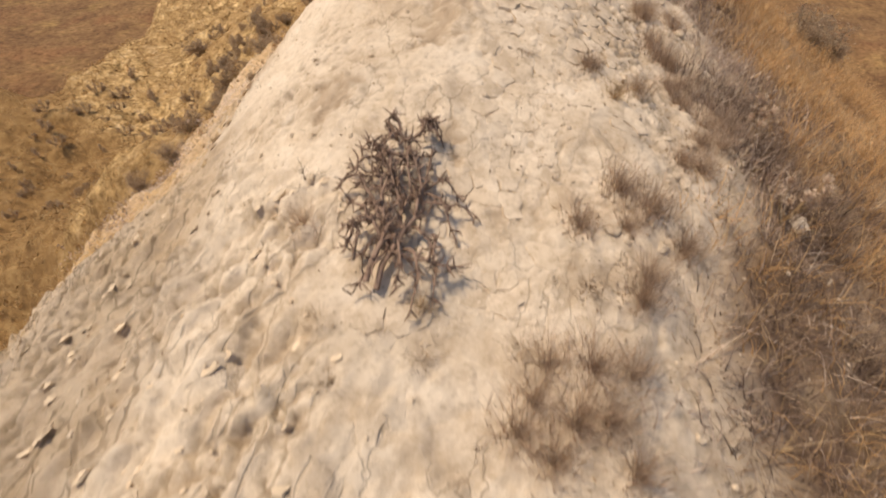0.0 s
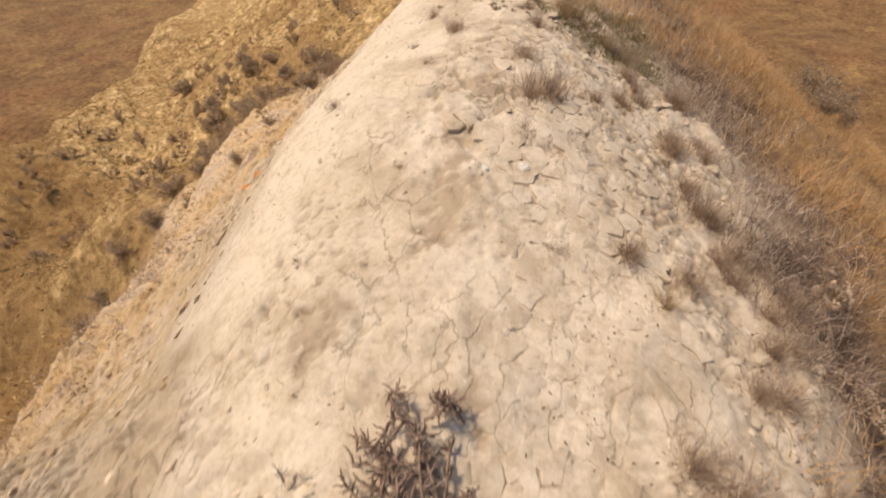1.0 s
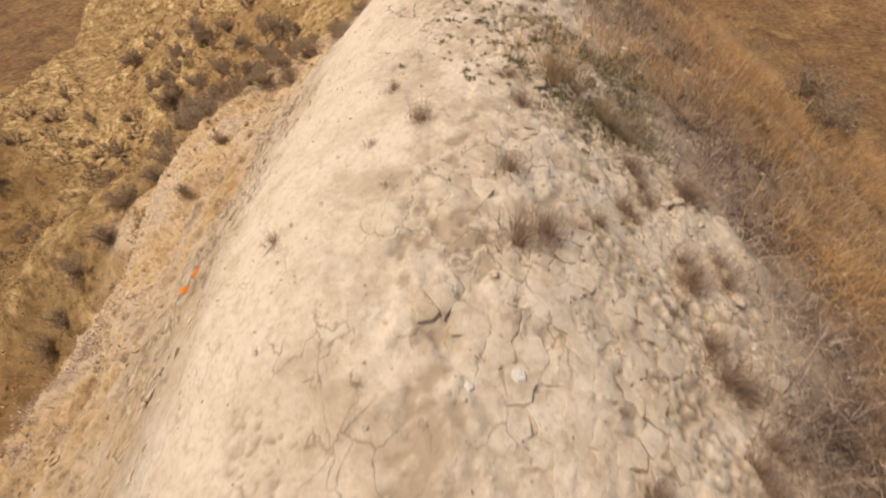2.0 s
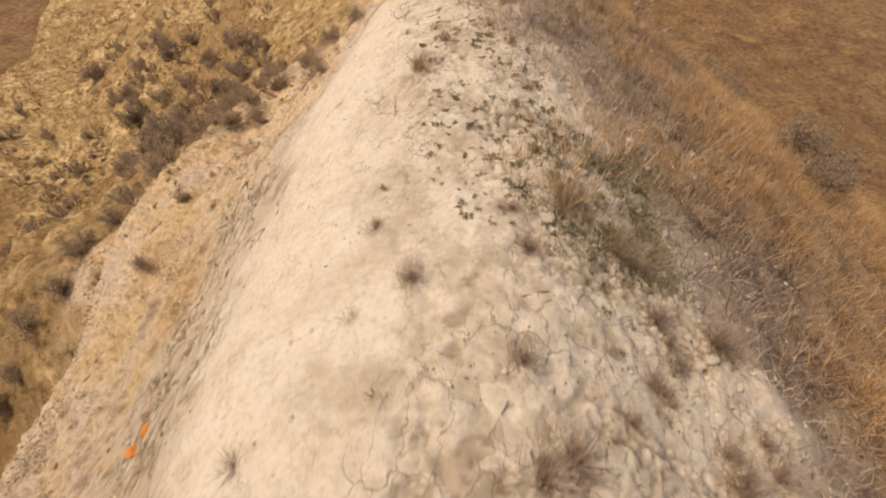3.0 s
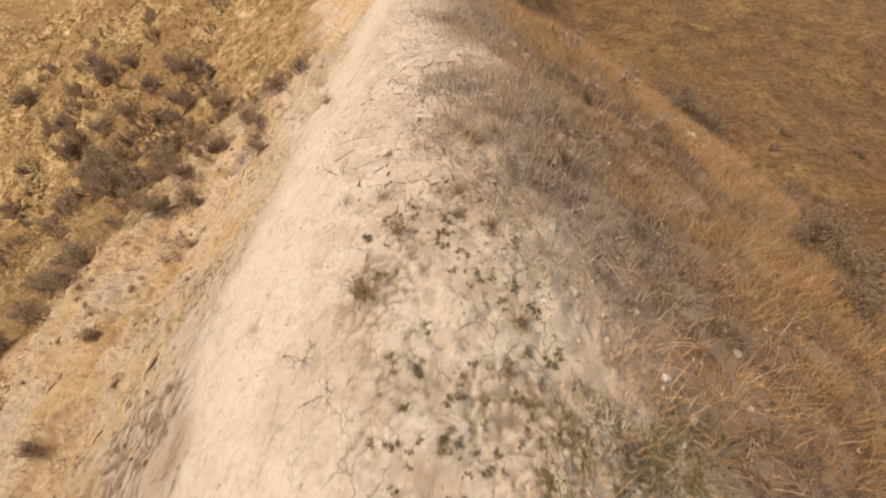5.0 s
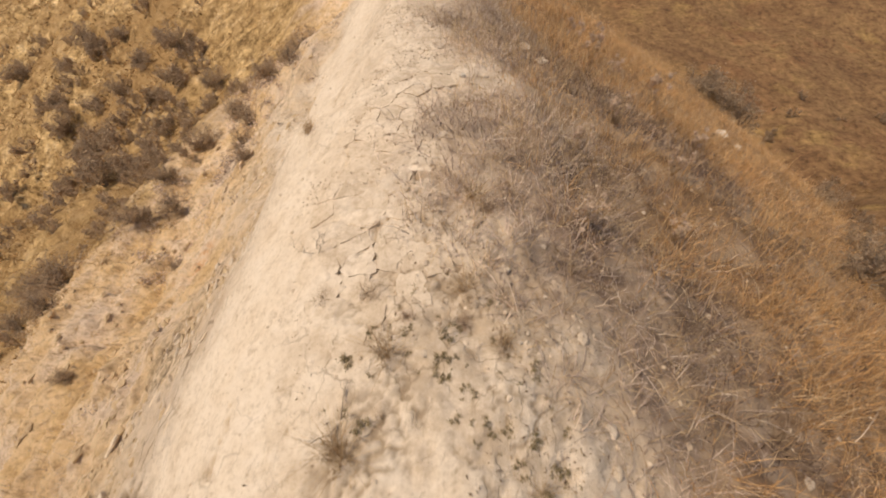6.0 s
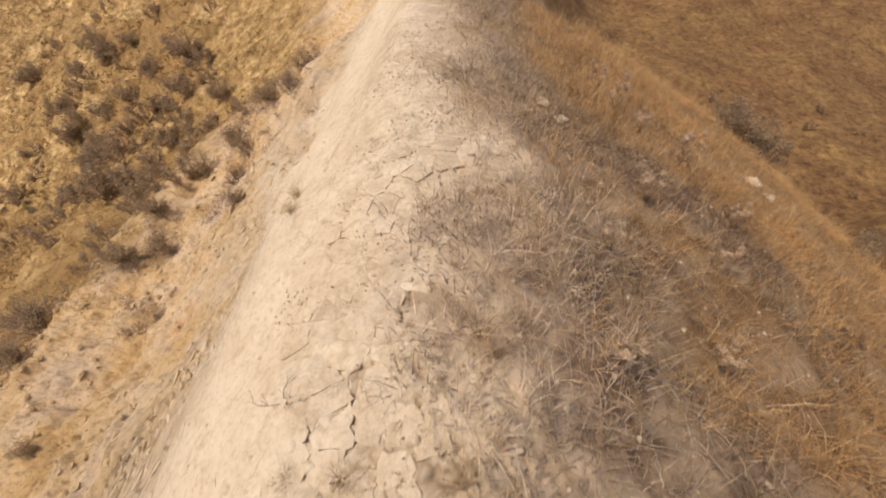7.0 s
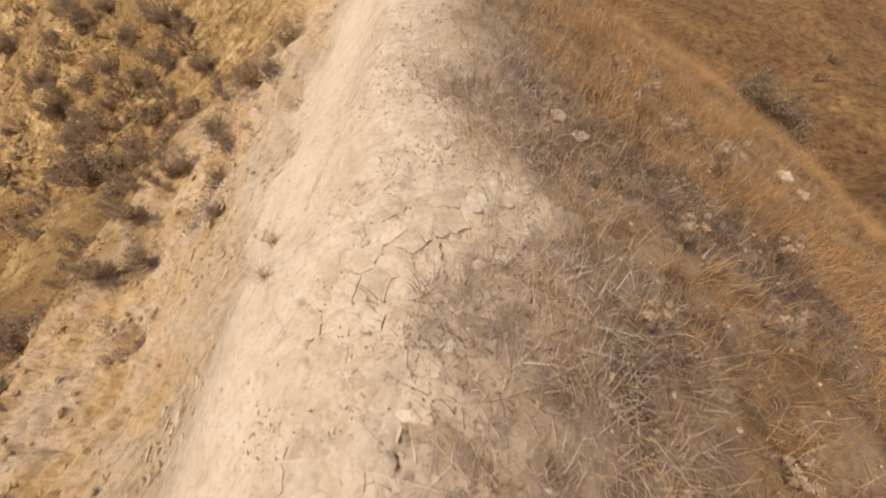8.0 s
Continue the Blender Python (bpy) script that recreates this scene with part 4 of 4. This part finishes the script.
def sagebrush(label, leafy, twiggy, leaf=0.045):
    """A rounded grey shrub about a metre across: crooked stems, and small leaves round their ends."""
    bush = tagged(new("sagebrush"), label, "shrub", "sagebrush on the slopes")
    stems, tips = [], []
    for k in range(twiggy):
        turn, out = rng.uniform(0, 2 * math.pi), rng.uniform(0.15, 1.1)
        main, thick = stem((rng.normal(0, 0.03), rng.normal(0, 0.03), -0.03), (out * math.cos(turn), out * math.sin(turn), 0.9), rng.uniform(0.32, 0.58), 0.016, 6, 0.3)
        stems.append(tube(main, thick, 3))
        for j in range(5):
            q = rng.integers(2, 7)
            twig, slim = stem(main[q], main[min(q + 1, 6)] - main[q - 1] + rng.normal(0, 0.09, 3), rng.uniform(0.10, 0.2), 0.006, 4, 0.4, 0.05)
            stems.append(tube(twig, slim, 3))
            tips.append(twig[2:])
        tips.append(main[4:])
    tips = np.concatenate(tips)
    spots = tips[rng.integers(0, len(tips), leafy)] + rng.normal(0, 0.045, (leafy, 3))
    part("trunk", joined(stems, "trunk", GREY_BARK), bush)
    part("crown", joined([leaves(spots, leaf)], "crown", SAGE_LEAF), bush)
    return bush


SAGE_KINDS = {
    "full": sagebrush("rounded grey-green sagebrush on the dry slope", 2600, 16),
    "open": sagebrush("open twiggy grey sagebrush on the clay slope", 1500, 24),
    "dense": sagebrush("dense grey-brown sagebrush in the gully", 1800, 9, 0.06),
    "small": sagebrush("small greyish sagebrush on the golden hillside", 560, 4, 0.078),
}
NEAR_SAGE = ((-5.03, 8.60, 0.85), (-4.25, 9.39, 0.5), (-3.88, 9.61, 0.45), (-4.30, 11.25, 0.6), (-3.98, 11.91, 0.6), (-3.88, 13.06, 0.65), (-2.88, 12.04, 0.5), (-3.78, 14.90, 0.8), (-2.68, 9.73, 0.3),
             (-4.40, 10.3, 0.5), (-6.1, 5.2, 0.45), (-5.2, 3.82, 0.45), (-6.6, 6.1, 0.5), (-5.6, 7.0, 0.4), (-3.5, 11.4, 0.45), (-3.2, 10.6, 0.4), (-3.3, 8.6, 0.25), (-3.6, 7.2, 0.25), (-3.4, 6.1, 0.25),
             (-7.2, 9.4, 0.8), (-7.0, 8.7, 0.7), (-7.2, 8.0, 0.8), (-7.3, 7.3, 0.7), (-8.2, 6.9, 0.8), (-8.9, 6.4, 0.8), (-9.5, 6.0, 0.8), (-4.75, 8.1, 0.5))
for k, (x, y, size) in enumerate(NEAR_SAGE):
    put(SAGE_KINDS, ("open", "full")[k % 2], x, y, size)
x, y = scatter(120, -7.5, -3.6, 6, 16, lambda x, y: np.exp(-((x - spine_x(y) + 5.0) / 0.9) ** 2))
for k, (px, py) in enumerate(zip(x[:34], y[:34])):
    put(SAGE_KINDS, "small", px, py, rng.uniform(0.3, 0.65))
GULLY_SAGE = ((-14.39, 22.68, 1.5), (-11.74, 21.95, 1.6), (-22.28, 26.75, 1.5), (-19.37, 26.07, 1.6), (-20.92, 27.44, 1.5), (-28.66, 29.36, 2.2), (-21.19, 23.91, 1.8), (-19.81, 22.35, 1.5), (-17.6, 20.6, 1.5), (-16.5, 19.6, 1.7),
              (-15.4, 19.3, 1.7), (-16.77, 17.97, 1.1), (-12.06, 19.94, 1.2), (-15.84, 22.45, 1.5), (-17.58, 26.08, 1.2), (-11.12, 20.09, 1.5), (-8.83, 18.78, 1.1), (-10.32, 17.39, 1.3), (-9.33, 14.58, 1.0),
              (-10.16, 14.55, 1.2), (-17.91, 22.80, 1.7), (-12.63, 15.79, 0.9), (-9.57, 14.41, 0.8))
for k, (x, y, size) in enumerate(GULLY_SAGE):
    put(SAGE_KINDS, ("dense", "full", "dense")[k % 3], x, y, size)
x, y = scatter(260, -34, -8, 11, 34, lambda x, y: (1 - step(-7, -5, x)) * (0.2 + 0.8 * step(-0.2, 0.4, fractal(x * 0.2, y * 0.2, 97, 3))))
for px, py in zip(x[:110], y[:110]):
    put(SAGE_KINDS, "small", px, py, rng.uniform(0.5, 1.3))
x, y = scatter(200, -24, -9, 13, 27, lambda x, y: 0.15 + 0.85 * step(-0.1, 0.4, fractal(x * 0.35, y * 0.35, 161, 3)))
for px, py in zip(x[:45], y[:45]):
    put(SAGE_KINDS, "small", px, py, rng.uniform(0.6, 1.5))
for x, y, size in ((3.91, 13.68, 1.0), (4.3, 13.45, 1.0), (4.6, 13.2, 0.9), (3.30, 8.37, 0.7), (3.55, 8.0, 0.7), (3.10, 7.50, 0.5), (3.75, 9.0, 0.5), (4.6, 10.6, 0.6)):
    put(SAGE_KINDS, "full", x, y, size)
for k in range(75):
    put(SAGE_KINDS, "small", rng.uniform(14, 46), rng.uniform(14, 55), rng.uniform(0.5, 1.7))


# ---- cushion plants ----
def cushion(label, count, wide):
    heads = rng.normal(0, 0.5 * wide, (7, 2))
    spots = heads[rng.integers(0, 7, count)] + rng.normal(0, 0.22 * wide, (count, 2))
    dome = np.column_stack([spots, rng.uniform(-0.003, 0.009, count)])
    return tagged(new("cushion_plant", joined([leaves(dome, 0.0085, 0.8)], "cushion_plant", CUSHION)), label, "cushion plant", "cushion plants on the clay")


CUSHION_KINDS = {"small": cushion("tiny olive-brown cushion plant on bare clay", 150, 0.02), "broad": cushion("low olive-green mat plant on bare clay", 700, 0.05)}
for x, y, size in ((-0.01, 5.67, 0.9), (-0.12, 5.91, 0.8), (-0.21, 5.95, 0.8), (0.45, 5.51, 1.3), (0.33, 5.61, 1.3), (0.59, 5.57, 1.5), (0.77, 5.72, 1.4), (0.67, 5.41, 1.5), (0.93, 5.71, 1.2), (0.5, 5.3, 1.0),
                   (0.86, 5.5, 1.2), (0.72, 5.25, 1.1), (0.95, 5.35, 1.2), (-0.11, 6.11, 0.9), (-0.13, 5.92, 0.8), (-0.01, 5.69, 0.8), (0.28, 6.18, 0.6), (0.8, 5.1, 0.9), (1.0, 5.6, 0.9)):
    put(CUSHION_KINDS, "broad", x, y, 0.8 * size)
x, y = scatter(900, -0.5, 1.0, 4.7, 8.2, lambda x, y: step(0.0, 0.6, 0.8 - np.abs(x - 0.25) - 0.25 * np.abs(y - 5.9) + 0.5 * fractal(x * 2, y * 2, 98, 2)) * (1 - step(-0.1, 0.1, x - white_right(y))))
for px, py in zip(x[:270], y[:270]):
    put(CUSHION_KINDS, "small", px, py, 0.3 + 0.9 * rng.uniform() ** 2)


# ---- pale weeds with seed heads ----
def seed_weed(label):
    weed = tagged(new("seed_weed"), label, "weed", "weeds with seed heads")
    for k in range(9):
        turn = rng.uniform(0, 2 * math.pi)
        main, thick = stem((0, 0, -0.01), (0.35 * math.cos(turn), 0.35 * math.sin(turn), 1), rng.uniform(0.14, 0.26), 0.003, 5, 0.2)
        stalk = part("stalk", joined([tube(main, thick, 3)], "stalk", TAN_GRASS), weed)
        puff = main[5] + rng.normal(0, 1, (70, 3)) * [0.006, 0.006, 0.010]
        part("seed_head", joined([leaves(puff, 0.016)], "seed_head", SEED), stalk)
    return weed


WEED_KINDS = {"pale": seed_weed("pale pinkish dry weed with fluffy seed heads")}
for x, y, size in ((0.99, 10.08, 1.3), (1.55, 9.65, 1.3), (0.95, 8.70, 1.0), (0.89, 10.51, 1.1), (1.2, 9.9, 1.0), (1.3, 8.3, 0.9), (1.7, 8.9, 1.0), (0.6, 8.1, 0.8), (1.85, 3.1, 1.0), (1.75, 3.6, 0.9), (0.55, 7.4, 0.8), (1.1, 7.6, 0.8)):
    put(WEED_KINDS, "pale", x, y, size)


# ---- stones and clods ----
def stone(name, x, y, size, seed, material, label, category, squash=0.6):
    v, q = lump(size, seed, squash, 0.16)
    ob = tagged(new(name, grid_mesh(name, v, q, material, False)), label, category)
    ob.matrix_basis = pose(x, y, on_ground(x, y, size * squash * 0.35), 0, 0, seed * 47)
    return ob


stone("white_stone", 0.35, 3.485, 0.019, 1, WHITE_STONE, "small angular white stone on brownish clay", "stone")
stone("white_stone", 0.49, 3.56, 0.027, 2, WHITE_STONE, "bright white stone on cracked clay", "stone", 0.45)
stone("white_stone", -0.13, 8.47, 0.022, 3, WHITE_STONE, "small white pebble on pale clay", "stone")
stone("white_stone", 0.92, 6.12, 0.022, 4, WHITE_STONE, "small white pebble in grey grass", "stone")
stone("rust_stone", -1.38, 4.22, 0.055, 5, RUST_STONE, "rusty orange ironstone on the golden rim", "stone", 0.4)
stone("rust_stone", -1.43, 4.12, 0.035, 6, RUST_STONE, "rusty orange ironstone chip on the rim", "stone", 0.4)

for x, y, size, seed in ((2.95, 10.75, 0.10, 11), (3.05, 10.5, 0.08, 12), (0.31, 9.54, 0.06, 13), (0.45, 9.42, 0.05, 14), (1.95, 3.2, 0.07, 16), (1.88, 3.35, 0.055, 17)):
    stone("clay_block", x, y, size, seed, CLAY, "pale clay block among dry grass", "clay block", 0.3)
CLOD_MESHES = [grid_mesh("clay_clod", *lump(1.0, 20 + k, 0.6, 0.14), CLAY, True) for k in range(8)]


def clod_chance(x, y):
    edge = x - white_right(y)
    return np.maximum(step(0.3, 0.9, olive_patch(x, y)), step(-0.45, -0.05, edge) * (1 - 0.93 * step(0.1, 0.4, edge)) * (1 - step(1.1, 1.6, edge)) * (1 - 0.85 * (1 - step(2.2, 3.2, y)) * step(0.0, 0.3, edge)) * (0.25 + 0.75 * step(-0.2, 0.4, fractal(x * 1.8, y * 1.8, 99, 2))))


x, y = scatter(1100, -0.6, 2.6, 1.2, 10.5, clod_chance)
for k, (px, py) in enumerate(zip(x[:280], y[:280])):
    clod = tagged(new("clay_clod", CLOD_MESHES[k % 8]), "rounded pale clay clod at the edge of the grass", "clod", "clods along the crest")
    size = rng.uniform(0.012, 0.036)
    clod.matrix_basis = pose(px, py, on_ground(px, py, 0.05 * size), 0, 0, rng.uniform(0, 360)) @ Matrix.Diagonal((size, size * rng.uniform(0.6, 1), size * rng.uniform(0.4, 0.7), 1))
x, y = scatter(7000, -1.8, 2.2, 1.2, 11, lambda x, y: 0.10 + 0.9 * clod_chance(x, y))
crumbs = []
grains = [lump(1.0, k, 0.7, 0.25) for k in range(40)]
for k, (px, py, pz) in enumerate(zip(x, y, height(x, y))):
    v, q = grains[k % 40]
    crumbs.append((v * rng.uniform(0.004, 0.014) + np.array([px, py, pz]), q))
tagged(new("clay_crumbs", joined(crumbs, "clay_crumbs", CLAY, False)), "loose pale clay crumbs on the crest", "crumbs", kind="stuff")


x, y = scatter(9500, -7.5, -1.2, 1.2, 12, lambda x, y: (1 - step(-1.9, -1.3, x - spine_x(y))) * step(-4.6, -3.6, x - spine_x(y) + 2.4 * (1 - step(7.4, 9.2, y))) * (0.12 + 0.88 * step(-0.15, 0.35, fractal(x * 2.4, y * 0.9, 105, 4))))
scree = []
chips = [lump(1.0, k, 0.5, 0.28) for k in range(40)]
for k, (px, py, pz) in enumerate(zip(x, y, height(x, y))):
    v, q = chips[k % 40]
    size = 0.007 + 0.03 * rng.uniform() ** 3
    scree.append((v * [0.8 * size, size * rng.uniform(0.8, 1.8), size] + np.array([px, py, pz - 0.1 * size]), q))
tagged(new("golden_scree", joined(scree, "golden_scree", GOLD_CLAY, False)), "loose golden clay lumps on the steep flank", "scree", kind="stuff")


# ---- ledge of clay flakes below the rim ----
def flake(seed):
    """A thin tilted slab with an uneven outline, thick at its lower edge."""
    own = np.random.default_rng(seed)
    n = 8
    turn = np.arange(n) * 2 * np.pi / n
    r = 1 + 0.2 * own.normal(0, 1, n)
    top = np.stack([0.38 * r * np.cos(turn), r * np.sin(turn), 0.10 * own.normal(0, 1, n)], 1)
    verts = np.concatenate([top * [0.86, 0.9, 1] + [0, 0, 0.10], top, top * [0.95, 0.95, 1] - [0, 0, 0.55]])
    k = np.arange(n)
    j = (k + 1) % n
    quads = np.concatenate([np.stack([k + n, j + n, j, k], 1), np.stack([k + 2 * n, j + 2 * n, j + n, k + n], 1), [[0, 1, 2, 7], [2, 3, 6, 7], [3, 4, 5, 6]]])
    return grid_mesh("clay_flake", verts, quads, GOLD_CLAY if seed % 3 == 0 else CLAY, False)


FLAKES = [flake(k) for k in range(9)]
x, y = scatter(4000, -3.2, -0.6, 2.4, 10.5, lambda x, y: np.exp(-((x - white_left(y) + 0.25) / 0.2) ** 2) * (0.15 + 0.85 * step(-0.3, 0.3, fractal(x * 0.9, y * 0.9, 102, 2))))
for k, (px, py) in enumerate(zip(x[:290], y[:290])):
    size = rng.uniform(0.022, 0.05)
    piece = part("clay_flake", FLAKES[k % 9], ground)
    piece.matrix_basis = pose(px, py, on_ground(px, py, -0.002), rng.normal(0, 8), -32 + rng.normal(0, 9), 8 + rng.normal(0, 12)) @ Matrix.Scale(size, 4)


# ---- crumbly clay of the shoulder and the ledge, in long slabs ----
def slabs(name, material, count, box, chance, long, slim, turn, label, sunk=0.13, rise=(0.25, 0.4), wander=14):
    """Half-buried long lumps that lie along the rim."""
    pieces = []
    x, y = scatter(count, *box, chance)
    along = np.degrees(np.arctan((white_left(y + 0.1) - white_left(y - 0.1)) / 0.2))
    fall = np.clip((land(x + 0.05, y) - land(x - 0.05, y)) / 0.1, 0.0, 1.2)
    shapes = [lump(1.0, k, 0.8, 0.26) for k in range(40)]
    for k, (px, py, pz, way, tilt) in enumerate(zip(x, y, height(x, y), along, fall)):
        v, q = shapes[k % 40]
        reach = long[0] + (long[1] - long[0]) * rng.uniform() ** 2
        v = v * [slim * reach * rng.uniform(0.7, 1.3), reach, reach * rng.uniform(*rise)]
        a = math.radians(turn - 0.6 * way + rng.normal(0, wander))
        c, w = math.cos(a), math.sin(a)
        v = np.stack([c * v[:, 0] - w * v[:, 1], w * v[:, 0] + c * v[:, 1], v[:, 2]], 1)
        v[:, 2] += (tilt + 0.25) * v[:, 0] - sunk * reach
        pieces.append((v + np.array([px, py, pz]), q))
    tagged(new(name, joined(pieces, name, material, False)), label, "clay", kind="stuff")


def rough_shoulder(x, y):
    return fissures(x, y)[2] * (1 - step(2.1, 2.7, y)) * (0.1 + 0.9 * step(-0.25, 0.25, fractal(x * 2.6, y * 2.6, 153, 3)))


def rough_ledge(x, y):
    rim = x - white_left(y) + 0.2 * fractal(x * 1.5, y * 1.0, 154, 3)
    return np.exp(-((rim + 0.17) / 0.22) ** 2) * step(2.6, 3.6, y) * (0.08 + 0.92 * step(-0.2, 0.3, fractal(x * 1.6, y * 0.9, 155, 3)))


slabs("shoulder_clods", LEDGE_CLAY, 900, (-2.4, 0.5, 1.2, 2.8), rough_shoulder, (0.006, 0.03), 0.7, -22, "crumbly yellowish clay lumps on the rough shoulder", 0.14, (0.3, 0.6), 40)
slabs("ledge_slabs", LEDGE_CLAY, 1500, (-3.2, -0.8, 2.6, 10.5), rough_ledge, (0.022, 0.085), 0.28, 0, "elongated split clay slabs along the rim")


# ---- plates of the cracked crust ----
def plates(size, x0, x1, y0, y1, seed):
    """Outlines of cells round scattered seeds: each clipped by the lines half way to its neighbours."""
    own = np.random.default_rng(seed)
    nx, ny = int((x1 - x0) / size), int((y1 - y0) / size)
    sx = x0 + (np.arange(nx)[None, :] + own.uniform(0.08, 0.92, (ny, nx))) * size
    sy = y0 + (np.arange(ny)[:, None] + own.uniform(0.08, 0.92, (ny, nx))) * size
    for j in range(1, ny - 1):
        for i in range(1, nx - 1):
            c = np.array([sx[j, i], sy[j, i]])
            poly = [c + size * 1.6 * np.array(q) for q in ((-1, -1), (1, -1), (1, 1), (-1, 1))]
            for b in range(max(0, j - 2), min(ny, j + 3)):
                for a in range(max(0, i - 2), min(nx, i + 3)):
                    if (a, b) != (i, j):
                        n = np.array([sx[b, a], sy[b, a]]) - c
                        lim = n @ n / 2
                        cut = []
                        for p, q in zip(poly, poly[1:] + poly[:1]):
                            dp, dq = (p - c) @ n - lim, (q - c) @ n - lim
                            if dp <= 0:
                                cut.append(p)
                            if dp * dq < 0:
                                cut.append(p + (q - p) * dp / (dp - dq))
                        poly = cut
            yield c, poly


def plate_shape(c, poly, own, gap=0.0015):
    """A slightly domed plate with eroded edges that follows the ground."""
    ring = []
    for p, q in zip(poly, poly[1:] + poly[:1]):
        n = max(1, int(np.linalg.norm(q - p) / 0.026))
        for k in range(n):
            ring.append(p + (q - p) * (k / n) + own.normal(0, 0.006, 2))
    ring = np.array(ring)
    out = ring - c
    far = np.linalg.norm(out, axis=1)[:, None]
    out = out * (1 - own.uniform(gap, 4 * gap) / np.maximum(far, 0.01))
    n = len(ring)
    lift = own.uniform(0.001, 0.003)
    tilt = own.normal(0, 0.003, 2)
    flats = [c + out, c + out * (1 - 0.005 / np.maximum(far, 0.01)), c + out * 0.5, np.array([c])]
    rise = [-0.014, lift - 0.001, lift + 0.0005, lift + 0.0005]
    flats.insert(1, c + out)
    rise.insert(1, lift - 0.002)
    verts = []
    for flat, up in zip(flats, rise):
        z = land_relief(flat[:, 0], flat[:, 1]) + up + (flat - c) @ tilt
        verts.append(np.column_stack([flat, z]))
    verts = np.concatenate(verts)
    k = np.arange(n)
    j = (k + 1) % n
    quads = [np.stack([k + r * n, j + r * n, j + (r + 1) * n, k + (r + 1) * n], 1) for r in range(3)]
    fan = np.stack([k + 3 * n, j + 3 * n, np.full(n, 4 * n), np.full(n, 4 * n)], 1)
    return verts, np.concatenate(quads), fan[:, :3]


def land_relief(x, y):
    return land(x, y) + 0.022 * fractal(x * 2.6, y * 2.6, 51, 3)


def plate_mesh(name, shapes):
    verts, faces, at = [], [], 0
    for v, quads, fan in shapes:
        verts.extend(map(tuple, v))
        faces.extend(tuple(int(i) + at for i in f) for f in quads)
        faces.extend(tuple(int(i) + at for i in f) for f in fan)
        at += len(v)
    data = bpy.data.meshes.new(name)
    data.from_pydata(verts, [], faces)
    data.materials.append(PLATE_CLAY)
    return data


def plate_odds(x, y):
    front = step(-0.15, 0.35, x - spine_x(y) + 0.3 * fractal(x * 1.5, y * 1.5, 103, 2)) * (0.2 + 0.25 * (1 - step(3.4, 3.9, y)) + 0.55 * step(-0.25, 0.35, fractal(x * 1.6, y * 1.6, 104, 3))) * (1 - 0.8 * step(3.9, 4.5, y)) * (1 - step(5.0, 5.4, y)) * (1 - step(-0.55, -0.2, x - white_right(y)))
    back = step(6.5, 6.9, y) * (1 - step(8.2, 8.9, y)) * step(-0.95, -0.6, x) * (0.45 + 0.55 * step(-0.3, 0.2, fractal(x * 2.2, y * 2.2, 141, 2)))
    return np.maximum(front, back) * step(1.6, 2.0, y) * (1 - shoulder_band(x, y))


own = np.random.default_rng(5)
rest, count = [], 0
fields = list(plates(0.088, -0.6, 1.8, 1.2, 6.2, 77)) + list(plates(0.13, -1.2, 0.4, 6.3, 9.1, 78))
for c, poly in fields:
    cx, cy = np.array([c[0]]), np.array([c[1]])
    white, gold, hill, near, crust, rust = (float(v[0]) for v in zones(cx, cy))
    if white < 0.6 or crust > 0.3 or own.uniform() > float(plate_odds(cx, cy)[0]):
        continue
    shape = plate_shape(c, poly, own, 0.0025 if c[1] > 6.3 else 0.0015)
    if count < 300 and (2.0 < c[1] < 3.9 and c[0] > 0.15 or c[1] > 6.3):
        count += 1
        part("clay_plate", plate_mesh("clay_plate", [shape]), ground)
    else:
        rest.append(shape)
tagged(part("clay_plates", plate_mesh("clay_plates", rest), ground), kind="stuff")
